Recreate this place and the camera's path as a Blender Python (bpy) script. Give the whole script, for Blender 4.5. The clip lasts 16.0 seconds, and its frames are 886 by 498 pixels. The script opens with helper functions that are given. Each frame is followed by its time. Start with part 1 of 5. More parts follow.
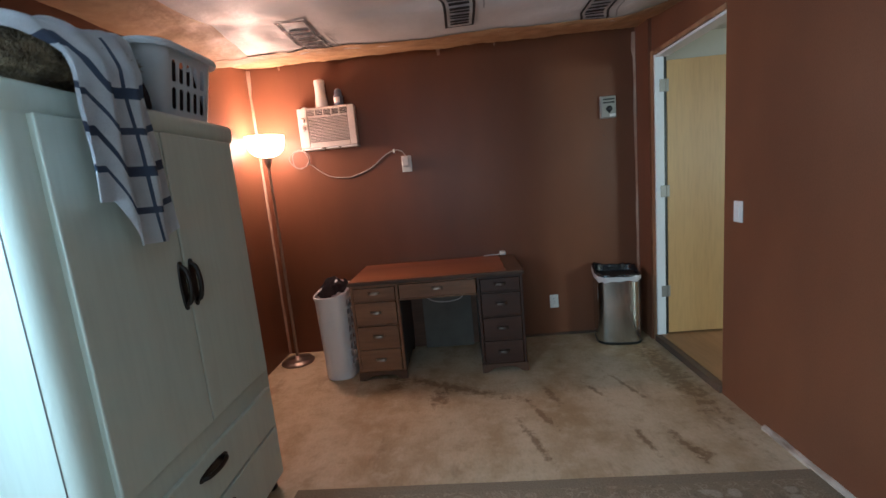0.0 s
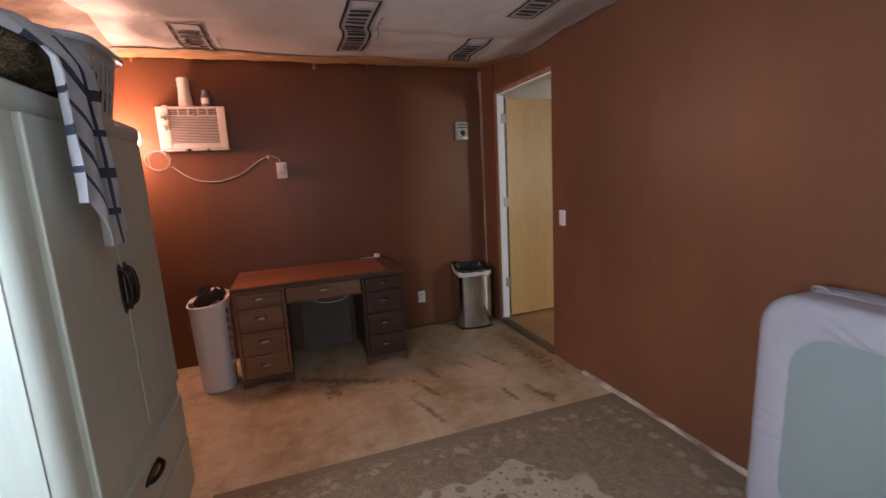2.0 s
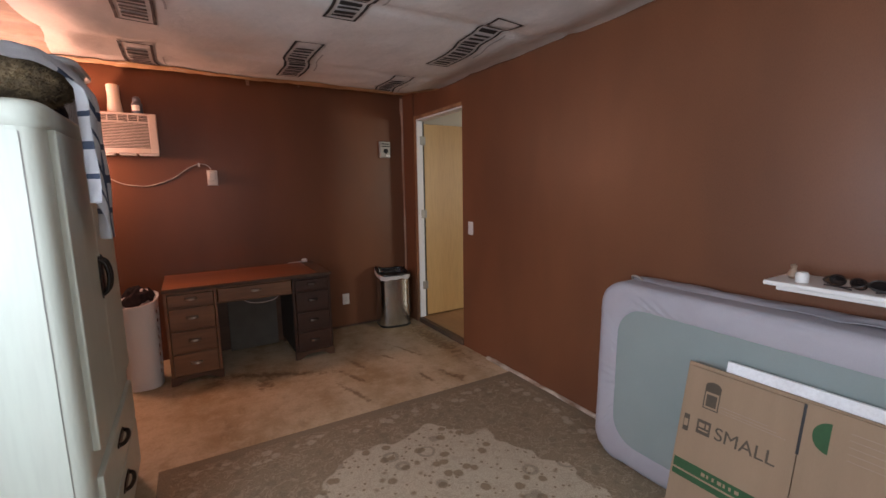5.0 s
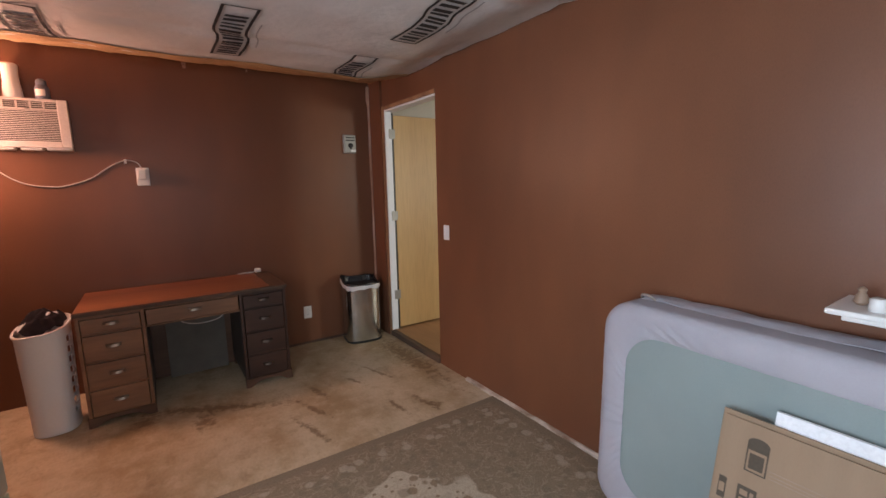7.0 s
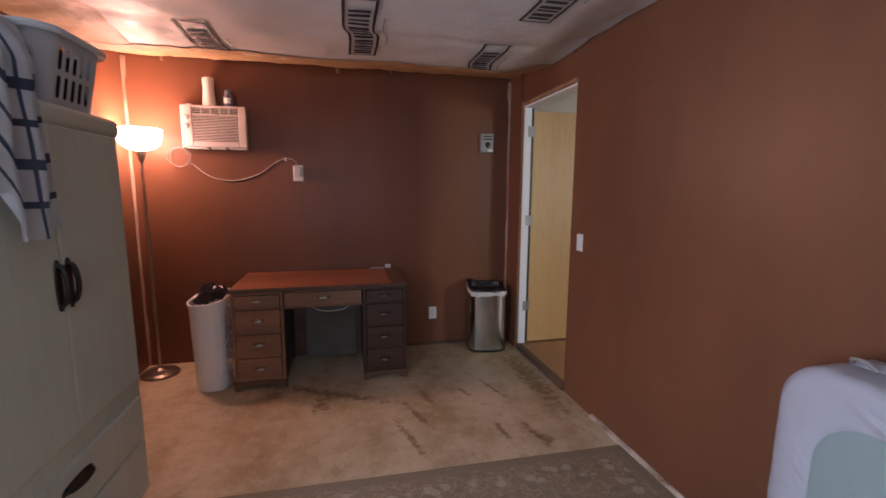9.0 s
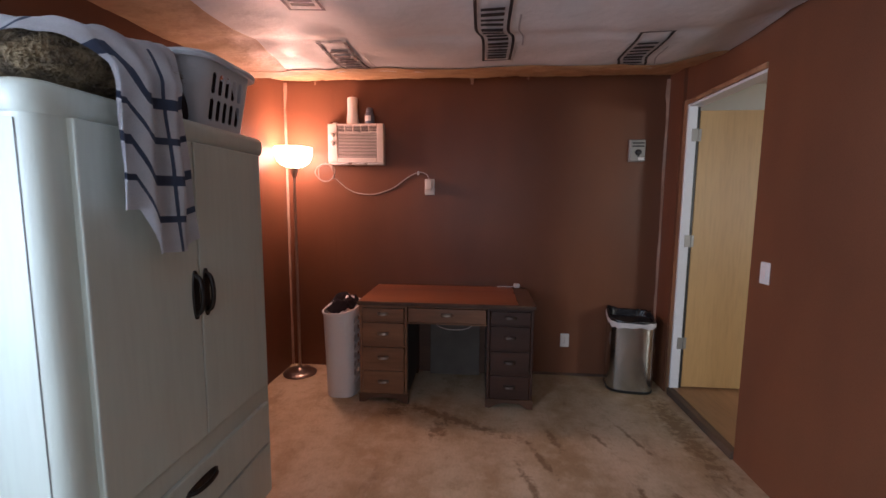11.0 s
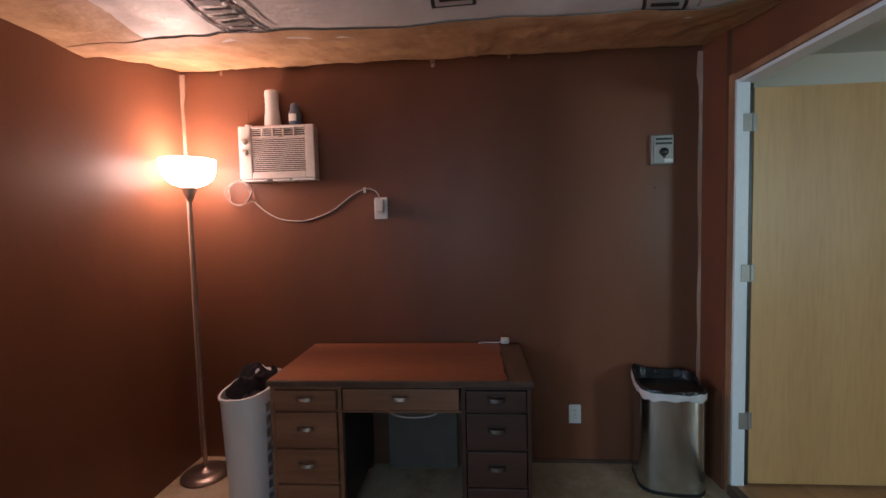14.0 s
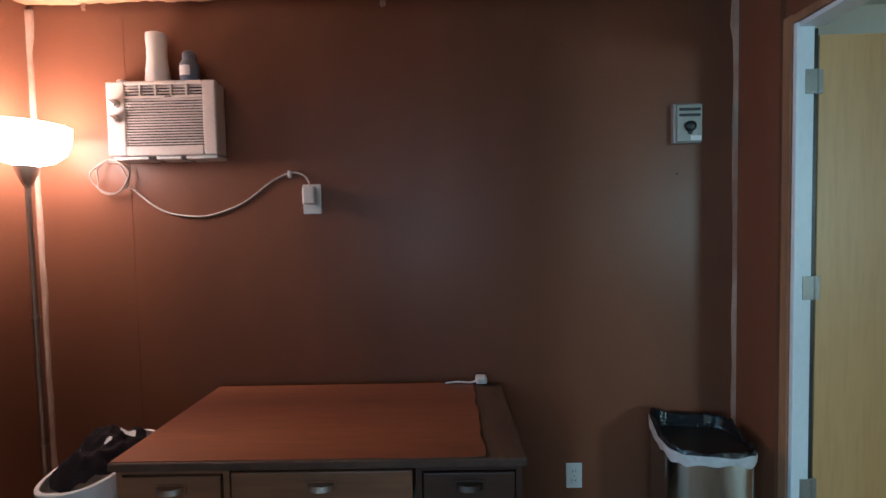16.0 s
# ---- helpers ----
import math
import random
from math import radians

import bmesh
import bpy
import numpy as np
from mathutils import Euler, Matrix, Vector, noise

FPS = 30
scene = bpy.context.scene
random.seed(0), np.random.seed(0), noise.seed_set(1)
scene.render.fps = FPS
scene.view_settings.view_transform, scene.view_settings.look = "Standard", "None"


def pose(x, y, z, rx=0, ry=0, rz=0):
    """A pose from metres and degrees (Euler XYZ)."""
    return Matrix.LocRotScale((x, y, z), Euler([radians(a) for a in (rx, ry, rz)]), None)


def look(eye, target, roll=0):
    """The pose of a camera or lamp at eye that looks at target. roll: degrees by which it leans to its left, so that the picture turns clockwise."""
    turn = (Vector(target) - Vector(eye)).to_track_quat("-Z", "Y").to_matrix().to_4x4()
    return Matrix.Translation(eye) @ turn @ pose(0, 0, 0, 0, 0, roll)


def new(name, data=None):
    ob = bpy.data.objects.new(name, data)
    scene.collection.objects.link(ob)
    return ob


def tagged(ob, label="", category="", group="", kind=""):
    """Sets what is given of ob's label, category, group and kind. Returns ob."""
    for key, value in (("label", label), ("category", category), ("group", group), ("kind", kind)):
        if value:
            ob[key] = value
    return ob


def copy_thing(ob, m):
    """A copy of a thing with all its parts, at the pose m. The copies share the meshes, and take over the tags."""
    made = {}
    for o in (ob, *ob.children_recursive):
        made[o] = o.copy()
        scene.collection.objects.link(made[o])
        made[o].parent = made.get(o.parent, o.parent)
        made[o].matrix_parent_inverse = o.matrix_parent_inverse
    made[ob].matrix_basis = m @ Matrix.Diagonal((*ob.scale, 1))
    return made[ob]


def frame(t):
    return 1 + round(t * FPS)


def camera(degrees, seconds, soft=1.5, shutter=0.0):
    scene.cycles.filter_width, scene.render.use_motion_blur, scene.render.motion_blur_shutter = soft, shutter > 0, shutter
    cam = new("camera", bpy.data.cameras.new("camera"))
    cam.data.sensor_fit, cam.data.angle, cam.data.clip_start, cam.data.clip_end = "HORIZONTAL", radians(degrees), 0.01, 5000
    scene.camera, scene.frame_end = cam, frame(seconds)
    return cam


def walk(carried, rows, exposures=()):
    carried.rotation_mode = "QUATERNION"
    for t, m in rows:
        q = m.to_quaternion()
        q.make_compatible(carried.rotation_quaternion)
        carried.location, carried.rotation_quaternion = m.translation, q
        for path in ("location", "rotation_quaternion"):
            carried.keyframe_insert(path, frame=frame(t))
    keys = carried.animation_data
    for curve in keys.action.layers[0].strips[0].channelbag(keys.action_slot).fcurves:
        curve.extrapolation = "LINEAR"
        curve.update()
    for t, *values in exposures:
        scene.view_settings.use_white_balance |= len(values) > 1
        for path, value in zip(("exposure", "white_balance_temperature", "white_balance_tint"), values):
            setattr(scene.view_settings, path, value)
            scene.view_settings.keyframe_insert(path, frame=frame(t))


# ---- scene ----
# ---- camera ----
cam = camera(92.0, 16.0, shutter=0.4)
PATH = [
    (0, (0.049, 0.021, 1.441), (-0.062, 1.993, 1.127), -5.3),
    (0.5, (-0.136, 0.028, 1.428), (-0.098, 2.001, 1.104), -1.7),
    (1, (-0.288, -0.017, 1.435), (-0.1, 1.948, 1.112), -0.1),
    (1.5, (-0.35, -0.128, 1.466), (0.075, 1.801, 1.154), -2.9),
    (2, (-0.378, -0.288, 1.483), (0.278, 1.571, 1.149), -3.2),
    (2.5, (-0.404, -0.459, 1.499), (0.354, 1.359, 1.154), -1.3),
    (3, (-0.407, -0.574, 1.512), (0.368, 1.239, 1.177), -0.7),
    (3.5, (-0.499, -0.621, 1.521), (0.334, 1.171, 1.214), -0.6),
    (4, (-0.602, -0.689, 1.507), (0.294, 1.074, 1.209), -1.0),
    (4.5, (-0.661, -0.719, 1.508), (0.308, 1.005, 1.212), -0.9),
    (5, (-0.627, -0.72, 1.503), (0.387, 0.979, 1.213), -0.9),
    (7.5, (-0.283, -0.236, 1.518), (0.823, 1.402, 1.21), -1.2),
    (8, (-0.196, -0.179, 1.479), (0.89, 1.473, 1.179), -1.0),
    (8.5, (-0.066, -0.186, 1.509), (0.661, 1.654, 1.214), 1.7),
    (9, (-0.019, -0.194, 1.488), (0.424, 1.736, 1.208), 0.3),
    (9.5, (-0.004, -0.198, 1.479), (0.25, 1.768, 1.217), 0.3),
    (10, (-0.003, -0.165, 1.483), (0.037, 1.818, 1.22), 0.7),
    (12.5, (0.161, 0.501, 1.51), (-0.1, 2.479, 1.359), 0.1),
    (13, (0.184, 0.652, 1.503), (-0.107, 2.625, 1.359), -0.2),
    (13.5, (0.135, 0.882, 1.511), (-0.073, 2.868, 1.387), -1.2),
    (14, (0.177, 1.063, 1.501), (0.03, 3.054, 1.386), -1.4),
    (14.5, (0.221, 1.238, 1.489), (0.004, 3.224, 1.41), -0.2),
    (15, (0.225, 1.403, 1.469), (-0.015, 3.388, 1.4), 0.1),
    (15.5, (0.197, 1.619, 1.477), (0.1, 3.615, 1.403), -1.0),
    (16, (0.212, 1.755, 1.455), (0.19, 3.753, 1.37), -1.2),
]
EXPOSURES = [(0, 0.32, 4850, -2), (1, 0.02, 5450, 8), (1.5, 0.05, 5700, 15), (2.5, 0.15, 6050, 18), (5, 0.04, 6250, 20), (7.5, 0.6, 5750, 15), (8.0, 0.68, 5600, 16), (8.5, 0.45, 5600, 19),
             (10, 0.15, 5500, 20), (12.5, 0.03, 5500, 20), (13.5, -0.04, 5000, 6), (14.5, -0.02, 4450, -5), (16, 0.16, 4120, -12)]
walk(cam, [(t, look(eye, target, roll)) for t, eye, target, roll in PATH], EXPOSURES)

# ---- light ----
W_WEST, W_EAST, W_NORTH, W_SOUTH, CEIL = -1.655, 1.535, 3.70, -2.60, 2.35

world = bpy.data.worlds.new("sky")
scene.world = world
world.use_nodes = True
wn = world.node_tree.nodes
sky = wn.new("ShaderNodeTexSky")
sky.sky_type, sky.sun_disc = "NISHITA", False
sky.sun_elevation, sky.sun_rotation = radians(35), radians(200)
world.node_tree.links.new(sky.outputs[0], wn["Background"].inputs[0])
wn["Background"].inputs[1].default_value = 0.08


def area_lamp(name, eye, target, width, height, watts, colour):
    data = bpy.data.lights.new(name, "AREA")
    data.shape, data.size, data.size_y = "RECTANGLE", width, height
    data.energy, data.color = watts, colour
    ob = new(name, data)
    ob.matrix_world = look(eye, target)
    return ob


# daylight through the windows beside and behind, and through the window of the next room
area_lamp("window_daylight", (-1.655, -0.30, 1.45), (0.3, 0.12, 1.42), 1.20, 1.05, 42, (0.82, 0.95, 1.0))
area_lamp("south_daylight", (-0.30, -2.57, 1.45), (-0.30, 0, 1.30), 1.20, 1.05, 16, (0.96, 0.98, 0.96))
area_lamp("hall_daylight", (4.62, -1.36, 1.60), (3.9, 0.4, 1.50), 0.62, 0.95, 47, (1.0, 0.94, 0.72))

# the floor lamp's bulb
LAMP = (-1.495, 3.492)
bulb_light = bpy.data.lights.new("lamp_bulb", "POINT")
bulb_light.energy, bulb_light.color, bulb_light.shadow_soft_size = 13.5, (1.0, 0.41, 0.315), 0.09
bulb_ob = new("lamp_bulb", bulb_light)
bulb_ob.location = (LAMP[0], LAMP[1], 1.850)


# ---- materials ----
def mat(name, colour, rough=0.6, metal=0.0, second=None, scale=6.0, grain=90.0, bump=0.08, amount=0.5,
        stretch=(1, 1, 1), fine=0.25, spec=0.5):
    """Paint, cloth or plastic: two tones in large soft patches, a finer grain over them, and relief."""
    m = bpy.data.materials.new(name)
    m.use_nodes = True
    nt = m.node_tree
    n, l = nt.nodes, nt.links
    b = n["Principled BSDF"]
    b.inputs["Roughness"].default_value = rough
    b.inputs["Metallic"].default_value = metal
    b.inputs["Specular IOR Level"].default_value = spec
    co = n.new("ShaderNodeTexCoord")
    mp = n.new("ShaderNodeMapping")
    mp.inputs["Scale"].default_value = stretch
    l.new(co.outputs["Object"], mp.inputs["Vector"])
    big = n.new("ShaderNodeTexNoise")
    big.inputs["Scale"].default_value, big.inputs["Detail"].default_value = scale, 4
    small = n.new("ShaderNodeTexNoise")
    small.inputs["Scale"].default_value, small.inputs["Detail"].default_value = grain, 3
    l.new(mp.outputs[0], big.inputs["Vector"])
    l.new(mp.outputs[0], small.inputs["Vector"])
    mix = n.new("ShaderNodeMix")
    mix.data_type = "RGBA"
    mix.inputs["A"].default_value = (*colour, 1)
    mix.inputs["B"].default_value = (*(second or [c * 0.75 for c in colour]), 1)
    ramp = n.new("ShaderNodeMapRange")
    ramp.inputs["From Min"].default_value, ramp.inputs["From Max"].default_value = 0.35, 0.65
    ramp.inputs["To Max"].default_value = amount
    l.new(big.outputs["Fac"], ramp.inputs["Value"])
    l.new(ramp.outputs[0], mix.inputs["Factor"])
    dark = n.new("ShaderNodeMix")
    dark.data_type, dark.blend_type = "RGBA", "MULTIPLY"
    dark.inputs["B"].default_value = (0.55, 0.55, 0.55, 1)
    r2 = n.new("ShaderNodeMapRange")
    r2.inputs["From Min"].default_value, r2.inputs["From Max"].default_value = 0.42, 0.75
    r2.inputs["To Max"].default_value = fine
    l.new(small.outputs["Fac"], r2.inputs["Value"])
    l.new(r2.outputs[0], dark.inputs["Factor"])
    l.new(mix.outputs["Result"], dark.inputs["A"])
    l.new(dark.outputs["Result"], b.inputs["Base Color"])
    bp = n.new("ShaderNodeBump")
    bp.inputs["Strength"].default_value, bp.inputs["Distance"].default_value = bump, 0.01
    l.new(small.outputs["Fac"], bp.inputs["Height"])
    l.new(bp.outputs[0], b.inputs["Normal"])
    return m


def wood(name, light, deep, scale=7.0, axis="X", rough=0.45, bump=0.1, amount=0.9):
    """Wood with grain that runs along one axis."""
    stretch = {"X": (0.09, 1, 1), "Y": (1, 0.09, 1), "Z": (1, 1, 0.09)}[axis]
    return mat(name, light, rough, 0, deep, scale, 60, bump, amount, stretch, 0.5 * amount)


WALL = mat("brown_satin_wall_paint", (0.190, 0.079, 0.039), 0.36, 0, (0.136, 0.059, 0.032), 1.6, 260, 0.05, 0.9, (1, 1, 0.35), 0.24, 0.31)
WALL_RAW = mat("bare_drywall_edge", (0.50, 0.36, 0.27), 0.8, 0, (0.30, 0.17, 0.11), 9, 120, 0.3, 0.9, (1, 1, 0.5))
DARK_WOOD = wood("rough_dark_framing_wood", (0.16, 0.09, 0.05), (0.09, 0.05, 0.03), 8, "X", 0.8)
RAW_WOOD = wood("raw_pine_stud", (0.36, 0.20, 0.10), (0.20, 0.10, 0.05), 8, "Z", 0.7)
KRAFT = mat("crumpled_kraft_paper", (0.50, 0.325, 0.165), 0.58, 0, (0.35, 0.20, 0.09), 6, 26, 0.4, 0.9)
FACING = mat("white_insulation_facing", (0.66, 0.63, 0.61), 0.48, 0, (0.58, 0.55, 0.53), 2.5, 24, 0.25, 0.6, (1, 1, 1), 0.10)
INK = mat("black_printing_ink", (0.016, 0.015, 0.015), 0.55, 0, (0.03, 0.028, 0.027), 20, 150, 0.02)
FAINT_INK = mat("faint_grey_printing", (0.38, 0.36, 0.35), 0.6)
GREY_INK = mat("brown_carton_ink", (0.085, 0.065, 0.045), 0.8)
GREEN_INK = mat("green_carton_ink", (0.024, 0.088, 0.030), 0.75, 0, (0.018, 0.062, 0.022), 30)
HOUSE_WALL = mat("pale_hall_paint", (0.62, 0.58, 0.50), 0.7, 0, (0.58, 0.54, 0.46), 2, 200, 0.05)
HALL_CEIL = mat("white_hall_ceiling_paint", (0.72, 0.72, 0.69), 0.8, 0, (0.66, 0.66, 0.63), 2, 150, 0.1)
HALL_FLOOR = wood("honey_oak_hall_floor", (0.42, 0.25, 0.12), (0.30, 0.17, 0.08), 6, "Y", 0.4)
SILL_WOOD = wood("worn_dark_threshold_wood", (0.14, 0.09, 0.055), (0.07, 0.045, 0.03), 9, "Y", 0.8)
JAMB_WHITE = mat("white_jamb_paint", (0.76, 0.78, 0.80), 0.4, 0, (0.66, 0.67, 0.68), 3, 90, 0.06, 0.5, (1, 1, 0.3), 0.12)
BIRCH = wood("blond_birch_veneer", (0.52, 0.325, 0.126), (0.42, 0.240, 0.082), 3.5, "Z", 0.42, 0.03, 0.55)
STEEL = mat("satin_hinge_steel", (0.30, 0.295, 0.28), 0.45, 0.7)
CREAM = mat("cream_painted_oak_grain", (0.590, 0.640, 0.555), 0.36, 0, (0.53, 0.55, 0.48), 7, 60, 0.035, 0.5, (1, 1, 0.09), 0.13)
DARK_METAL = mat("aged_bronze_metal", (0.035, 0.032, 0.030), 0.38, 0.8, (0.06, 0.05, 0.04), 25)
WHITE_PLASTIC = mat("white_plastic", (0.74, 0.74, 0.73), 0.35, 0, (0.68, 0.68, 0.67), 4, 80, 0.02, 0.4, (1, 1, 1), 0.06)
BASKET_PLASTIC = mat("pale_blue_grey_plastic", (0.56, 0.60, 0.64), 0.4, 0, (0.50, 0.54, 0.58), 4, 80, 0.03, 0.4, (1, 1, 1), 0.08)
AC_PLASTIC = mat("off_white_appliance_plastic", (0.66, 0.61, 0.58), 0.42, 0, (0.58, 0.54, 0.50), 6, 100, 0.03)
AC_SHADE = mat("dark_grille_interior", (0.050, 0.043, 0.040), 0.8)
BOX_GREY = mat("grey_metal_box", (0.32, 0.30, 0.29), 0.45, 0.3)
BLACK_PLASTIC = mat("black_plastic", (0.012, 0.012, 0.013), 0.4, 0, (0.02, 0.02, 0.02), 12)
BAG_BLACK = mat("glossy_black_bin_liner", (0.010, 0.010, 0.012), 0.25, 0, (0.02, 0.02, 0.022), 14, 50, 0.5)
BAG_EDGE = mat("greyish_liner_hem", (0.60, 0.58, 0.58), 0.35, 0, (0.34, 0.33, 0.34), 18, 60, 0.4)
BRUSHED = mat("brushed_stainless_steel", (0.58, 0.60, 0.595), 0.20, 1.0, (0.48, 0.50, 0.495), 4, 180, 0.04, 0.5, (1, 1, 0.04), 0.15)
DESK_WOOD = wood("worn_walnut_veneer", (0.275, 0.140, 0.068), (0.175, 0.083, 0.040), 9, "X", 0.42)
# darker tone of the right pedestal and its drawers
DESK_DARK = wood("darker_walnut_veneer", (0.066, 0.029, 0.017), (0.038, 0.017, 0.010), 9, "X", 0.45)
DESK_FRAME = wood("walnut_frame", (0.135, 0.066, 0.034), (0.080, 0.039, 0.021), 9, "X", 0.5)
DESK_TOP = wood("polished_reddish_walnut_top", (0.27, 0.105, 0.044), (0.135, 0.048, 0.025), 3.2, "X", 0.33, 0.04, 1.0)
DESK_BARE = wood("dull_bare_wood", (0.105, 0.062, 0.037), (0.065, 0.038, 0.024), 10, "Y", 0.75)
DESK_BACK = mat("grey_backing_board", (0.165, 0.150, 0.125), 0.8, 0, (0.11, 0.10, 0.082), 7, 120, 0.1)
PULL_BRASS = mat("dull_silver_drawer_pull", (0.40, 0.32, 0.25), 0.42, 0.85, (0.16, 0.12, 0.09), 40)
# darker tone of the right pedestal's pulls
PULL_DULL = mat("darker_drawer_pull", (0.13, 0.095, 0.075), 0.5, 0.8, (0.08, 0.06, 0.05), 40)
POLE_METAL = mat("brushed_nickel_lamp_metal", (0.42, 0.34, 0.29), 0.32, 0.9, (0.34, 0.27, 0.23), 20)
CORD_WHITE = mat("white_cord_rubber", (0.50, 0.45, 0.42), 0.5)
CORD_GREY = mat("grey_cord_rubber", (0.30, 0.25, 0.22), 0.55)
BLUE_PLASTIC = mat("slate_blue_plastic", (0.13, 0.16, 0.22), 0.4)
CLOTH_DARK = mat("dark_clothing", (0.014, 0.011, 0.013), 0.95, 0, (0.032, 0.020, 0.024), 14, 200, 0.5, 0.5, (1, 1, 1), 0.25, 0.2)
CLOTH_WHITE = mat("white_cotton_cloth", (0.84, 0.84, 0.86), 0.9, 0, (0.58, 0.58, 0.62), 10, 320, 0.3, 0.5)
CLOTH_BLUE = mat("navy_woven_stripe", (0.085, 0.11, 0.18), 0.9, 0, (0.14, 0.16, 0.22), 20, 320, 0.3)
FLEECE = mat("grey_brown_plush_fleece", (0.27, 0.195, 0.105), 1.0, 0, (0.075, 0.053, 0.032), 22, 140, 1.0, 0.9)
SHEET = mat("lilac_white_fitted_sheet", (0.375, 0.37, 0.41), 0.85, 0, (0.32, 0.315, 0.355), 5, 260, 0.15, 0.5, (1, 1, 1), 0.10)
TICKING = mat("grey_green_mattress_ticking", (0.245, 0.300, 0.295), 0.85, 0, (0.22, 0.27, 0.265), 4, 300, 0.2, 0.5, (1, 1, 1), 0.12)
CARD = mat("brown_corrugated_cardboard", (0.295, 0.205, 0.132), 0.85, 0, (0.26, 0.18, 0.115), 5, 150, 0.06, 0.6, (1, 3, 0.3), 0.10)
FOAM = mat("white_foam_board", (0.82, 0.84, 0.87), 0.6)
BONE = mat("tan_ceramic", (0.34, 0.24, 0.17), 0.4)
LENS = mat("dark_sunglass_lens", (0.012, 0.010, 0.010), 0.08)
TRIM_OLD = mat("flaking_cream_trim_paint", (0.68, 0.61, 0.52), 0.7, 0, (0.22, 0.14, 0.09), 16, 90, 0.4, 1.0, (1, 0.35, 1))


def floor_material():
    """Bare plywood subfloor: pale, long soft grain, brown scuffs and glue stains, shade painted before the desk."""
    m = mat("bare_plywood_subfloor", (0.57, 0.474, 0.325), 0.60, 0, (0.37, 0.268, 0.147), 2.6, 70, 0.12, 1.0, (1, 0.5, 1), 0.30)
    n, l = m.node_tree.nodes, m.node_tree.links
    b = n["Principled BSDF"]
    src = b.inputs["Base Color"].links[0].from_socket
    co = n.new("ShaderNodeTexCoord")
    mp = n.new("ShaderNodeMapping")
    mp.inputs["Scale"].default_value = (3.4, 1.05, 1)
    mp.inputs["Rotation"].default_value = (0, 0, radians(14))
    l.new(co.outputs["Object"], mp.inputs["Vector"])
    st = n.new("ShaderNodeTexNoise")
    st.inputs["Scale"].default_value, st.inputs["Detail"].default_value, st.inputs["Roughness"].default_value = 1.9, 6, 0.62
    l.new(mp.outputs[0], st.inputs["Vector"])
    r = n.new("ShaderNodeMapRange")
    r.inputs["From Min"].default_value, r.inputs["From Max"].default_value, r.inputs["To Max"].default_value = 0.60, 0.72, 0.5
    l.new(st.outputs["Fac"], r.inputs["Value"])
    mx = n.new("ShaderNodeMix")
    mx.data_type = "RGBA"
    mx.inputs["B"].default_value = (0.15, 0.095, 0.05, 1)
    l.new(src, mx.inputs["A"])
    l.new(r.outputs[0], mx.inputs["Factor"])
    last = mx.outputs["Result"]
    # blotches where glue and dirt stayed on the boards
    bl = n.new("ShaderNodeTexNoise")
    bl.inputs["Scale"].default_value, bl.inputs["Detail"].default_value, bl.inputs["Roughness"].default_value = 9.0, 7, 0.7
    l.new(co.outputs["Object"], bl.inputs["Vector"])
    for lo, hi, top, tone in ((0.50, 0.70, 0.55, (0.62, 0.52, 0.38)), (0.47, 0.33, 0.55, (0.30, 0.215, 0.115))):
        br = n.new("ShaderNodeMapRange")
        br.inputs["From Min"].default_value, br.inputs["From Max"].default_value, br.inputs["To Max"].default_value = lo, hi, top
        l.new(bl.outputs["Fac"], br.inputs["Value"])
        bm_ = n.new("ShaderNodeMix")
        bm_.data_type = "RGBA"
        bm_.inputs["B"].default_value = (*tone, 1)
        l.new(last, bm_.inputs["A"])
        l.new(br.outputs[0], bm_.inputs["Factor"])
        last = bm_.outputs["Result"]
    rag = n.new("ShaderNodeTexNoise")
    rag.inputs["Scale"].default_value, rag.inputs["Detail"].default_value, rag.inputs["Roughness"].default_value = 21, 6, 0.7
    l.new(co.outputs["Object"], rag.inputs["Vector"])
    # brown glue drips, a band along the east wall, and last the desk's painted shade: place, turn, length and width
    for cx, cy, turn, length, width in ((0.33, 2.18, 20, 0.26, 0.030), (0.42, 2.42, 25, 0.16, 0.035), (0.90, 2.13, 8, 0.15, 0.026), (1.08, 2.08, 14, 0.20, 0.030),
                                        (1.12, 2.00, 60, 0.07, 0.055), (0.52, 2.66, 16, 0.15, 0.035), (-0.22, 2.70, -10, 0.15, 0.07), (-0.55, 2.92, 5, 0.10, 0.09),
                                        (0.80, 2.70, 28, 0.12, 0.022), (1.02, 2.72, 24, 0.22, 0.020), (1.38, 2.85, 2, 0.70, 0.11), (-0.16, 2.86, 84, 0.60, 0.06)):
        mp = n.new("ShaderNodeMapping")
        mp.vector_type = "TEXTURE"
        mp.inputs["Location"].default_value = (cx, cy, 0)
        mp.inputs["Rotation"].default_value = (0, 0, radians(turn * 0.75))
        mp.inputs["Scale"].default_value = (width * 0.85, length * 0.85, 1)
        l.new(co.outputs["Object"], mp.inputs["Vector"])
        le = n.new("ShaderNodeVectorMath")
        le.operation = "LENGTH"
        l.new(mp.outputs[0], le.inputs[0])
        fuzz = n.new("ShaderNodeMath")
        fuzz.operation = "MULTIPLY_ADD"
        fuzz.inputs[1].default_value, fuzz.inputs[2].default_value = 4.4, -2.2
        l.new(rag.outputs["Fac"], fuzz.inputs[0])
        ad = n.new("ShaderNodeMath")
        l.new(le.outputs["Value"], ad.inputs[0])
        l.new(fuzz.outputs[0], ad.inputs[1])
        rr = n.new("ShaderNodeMapRange")
        rr.inputs["From Min"].default_value, rr.inputs["From Max"].default_value, rr.inputs["To Max"].default_value = 1.1, 0.35, 0.72
        l.new(ad.outputs[0], rr.inputs["Value"])
        k = n.new("ShaderNodeMix")
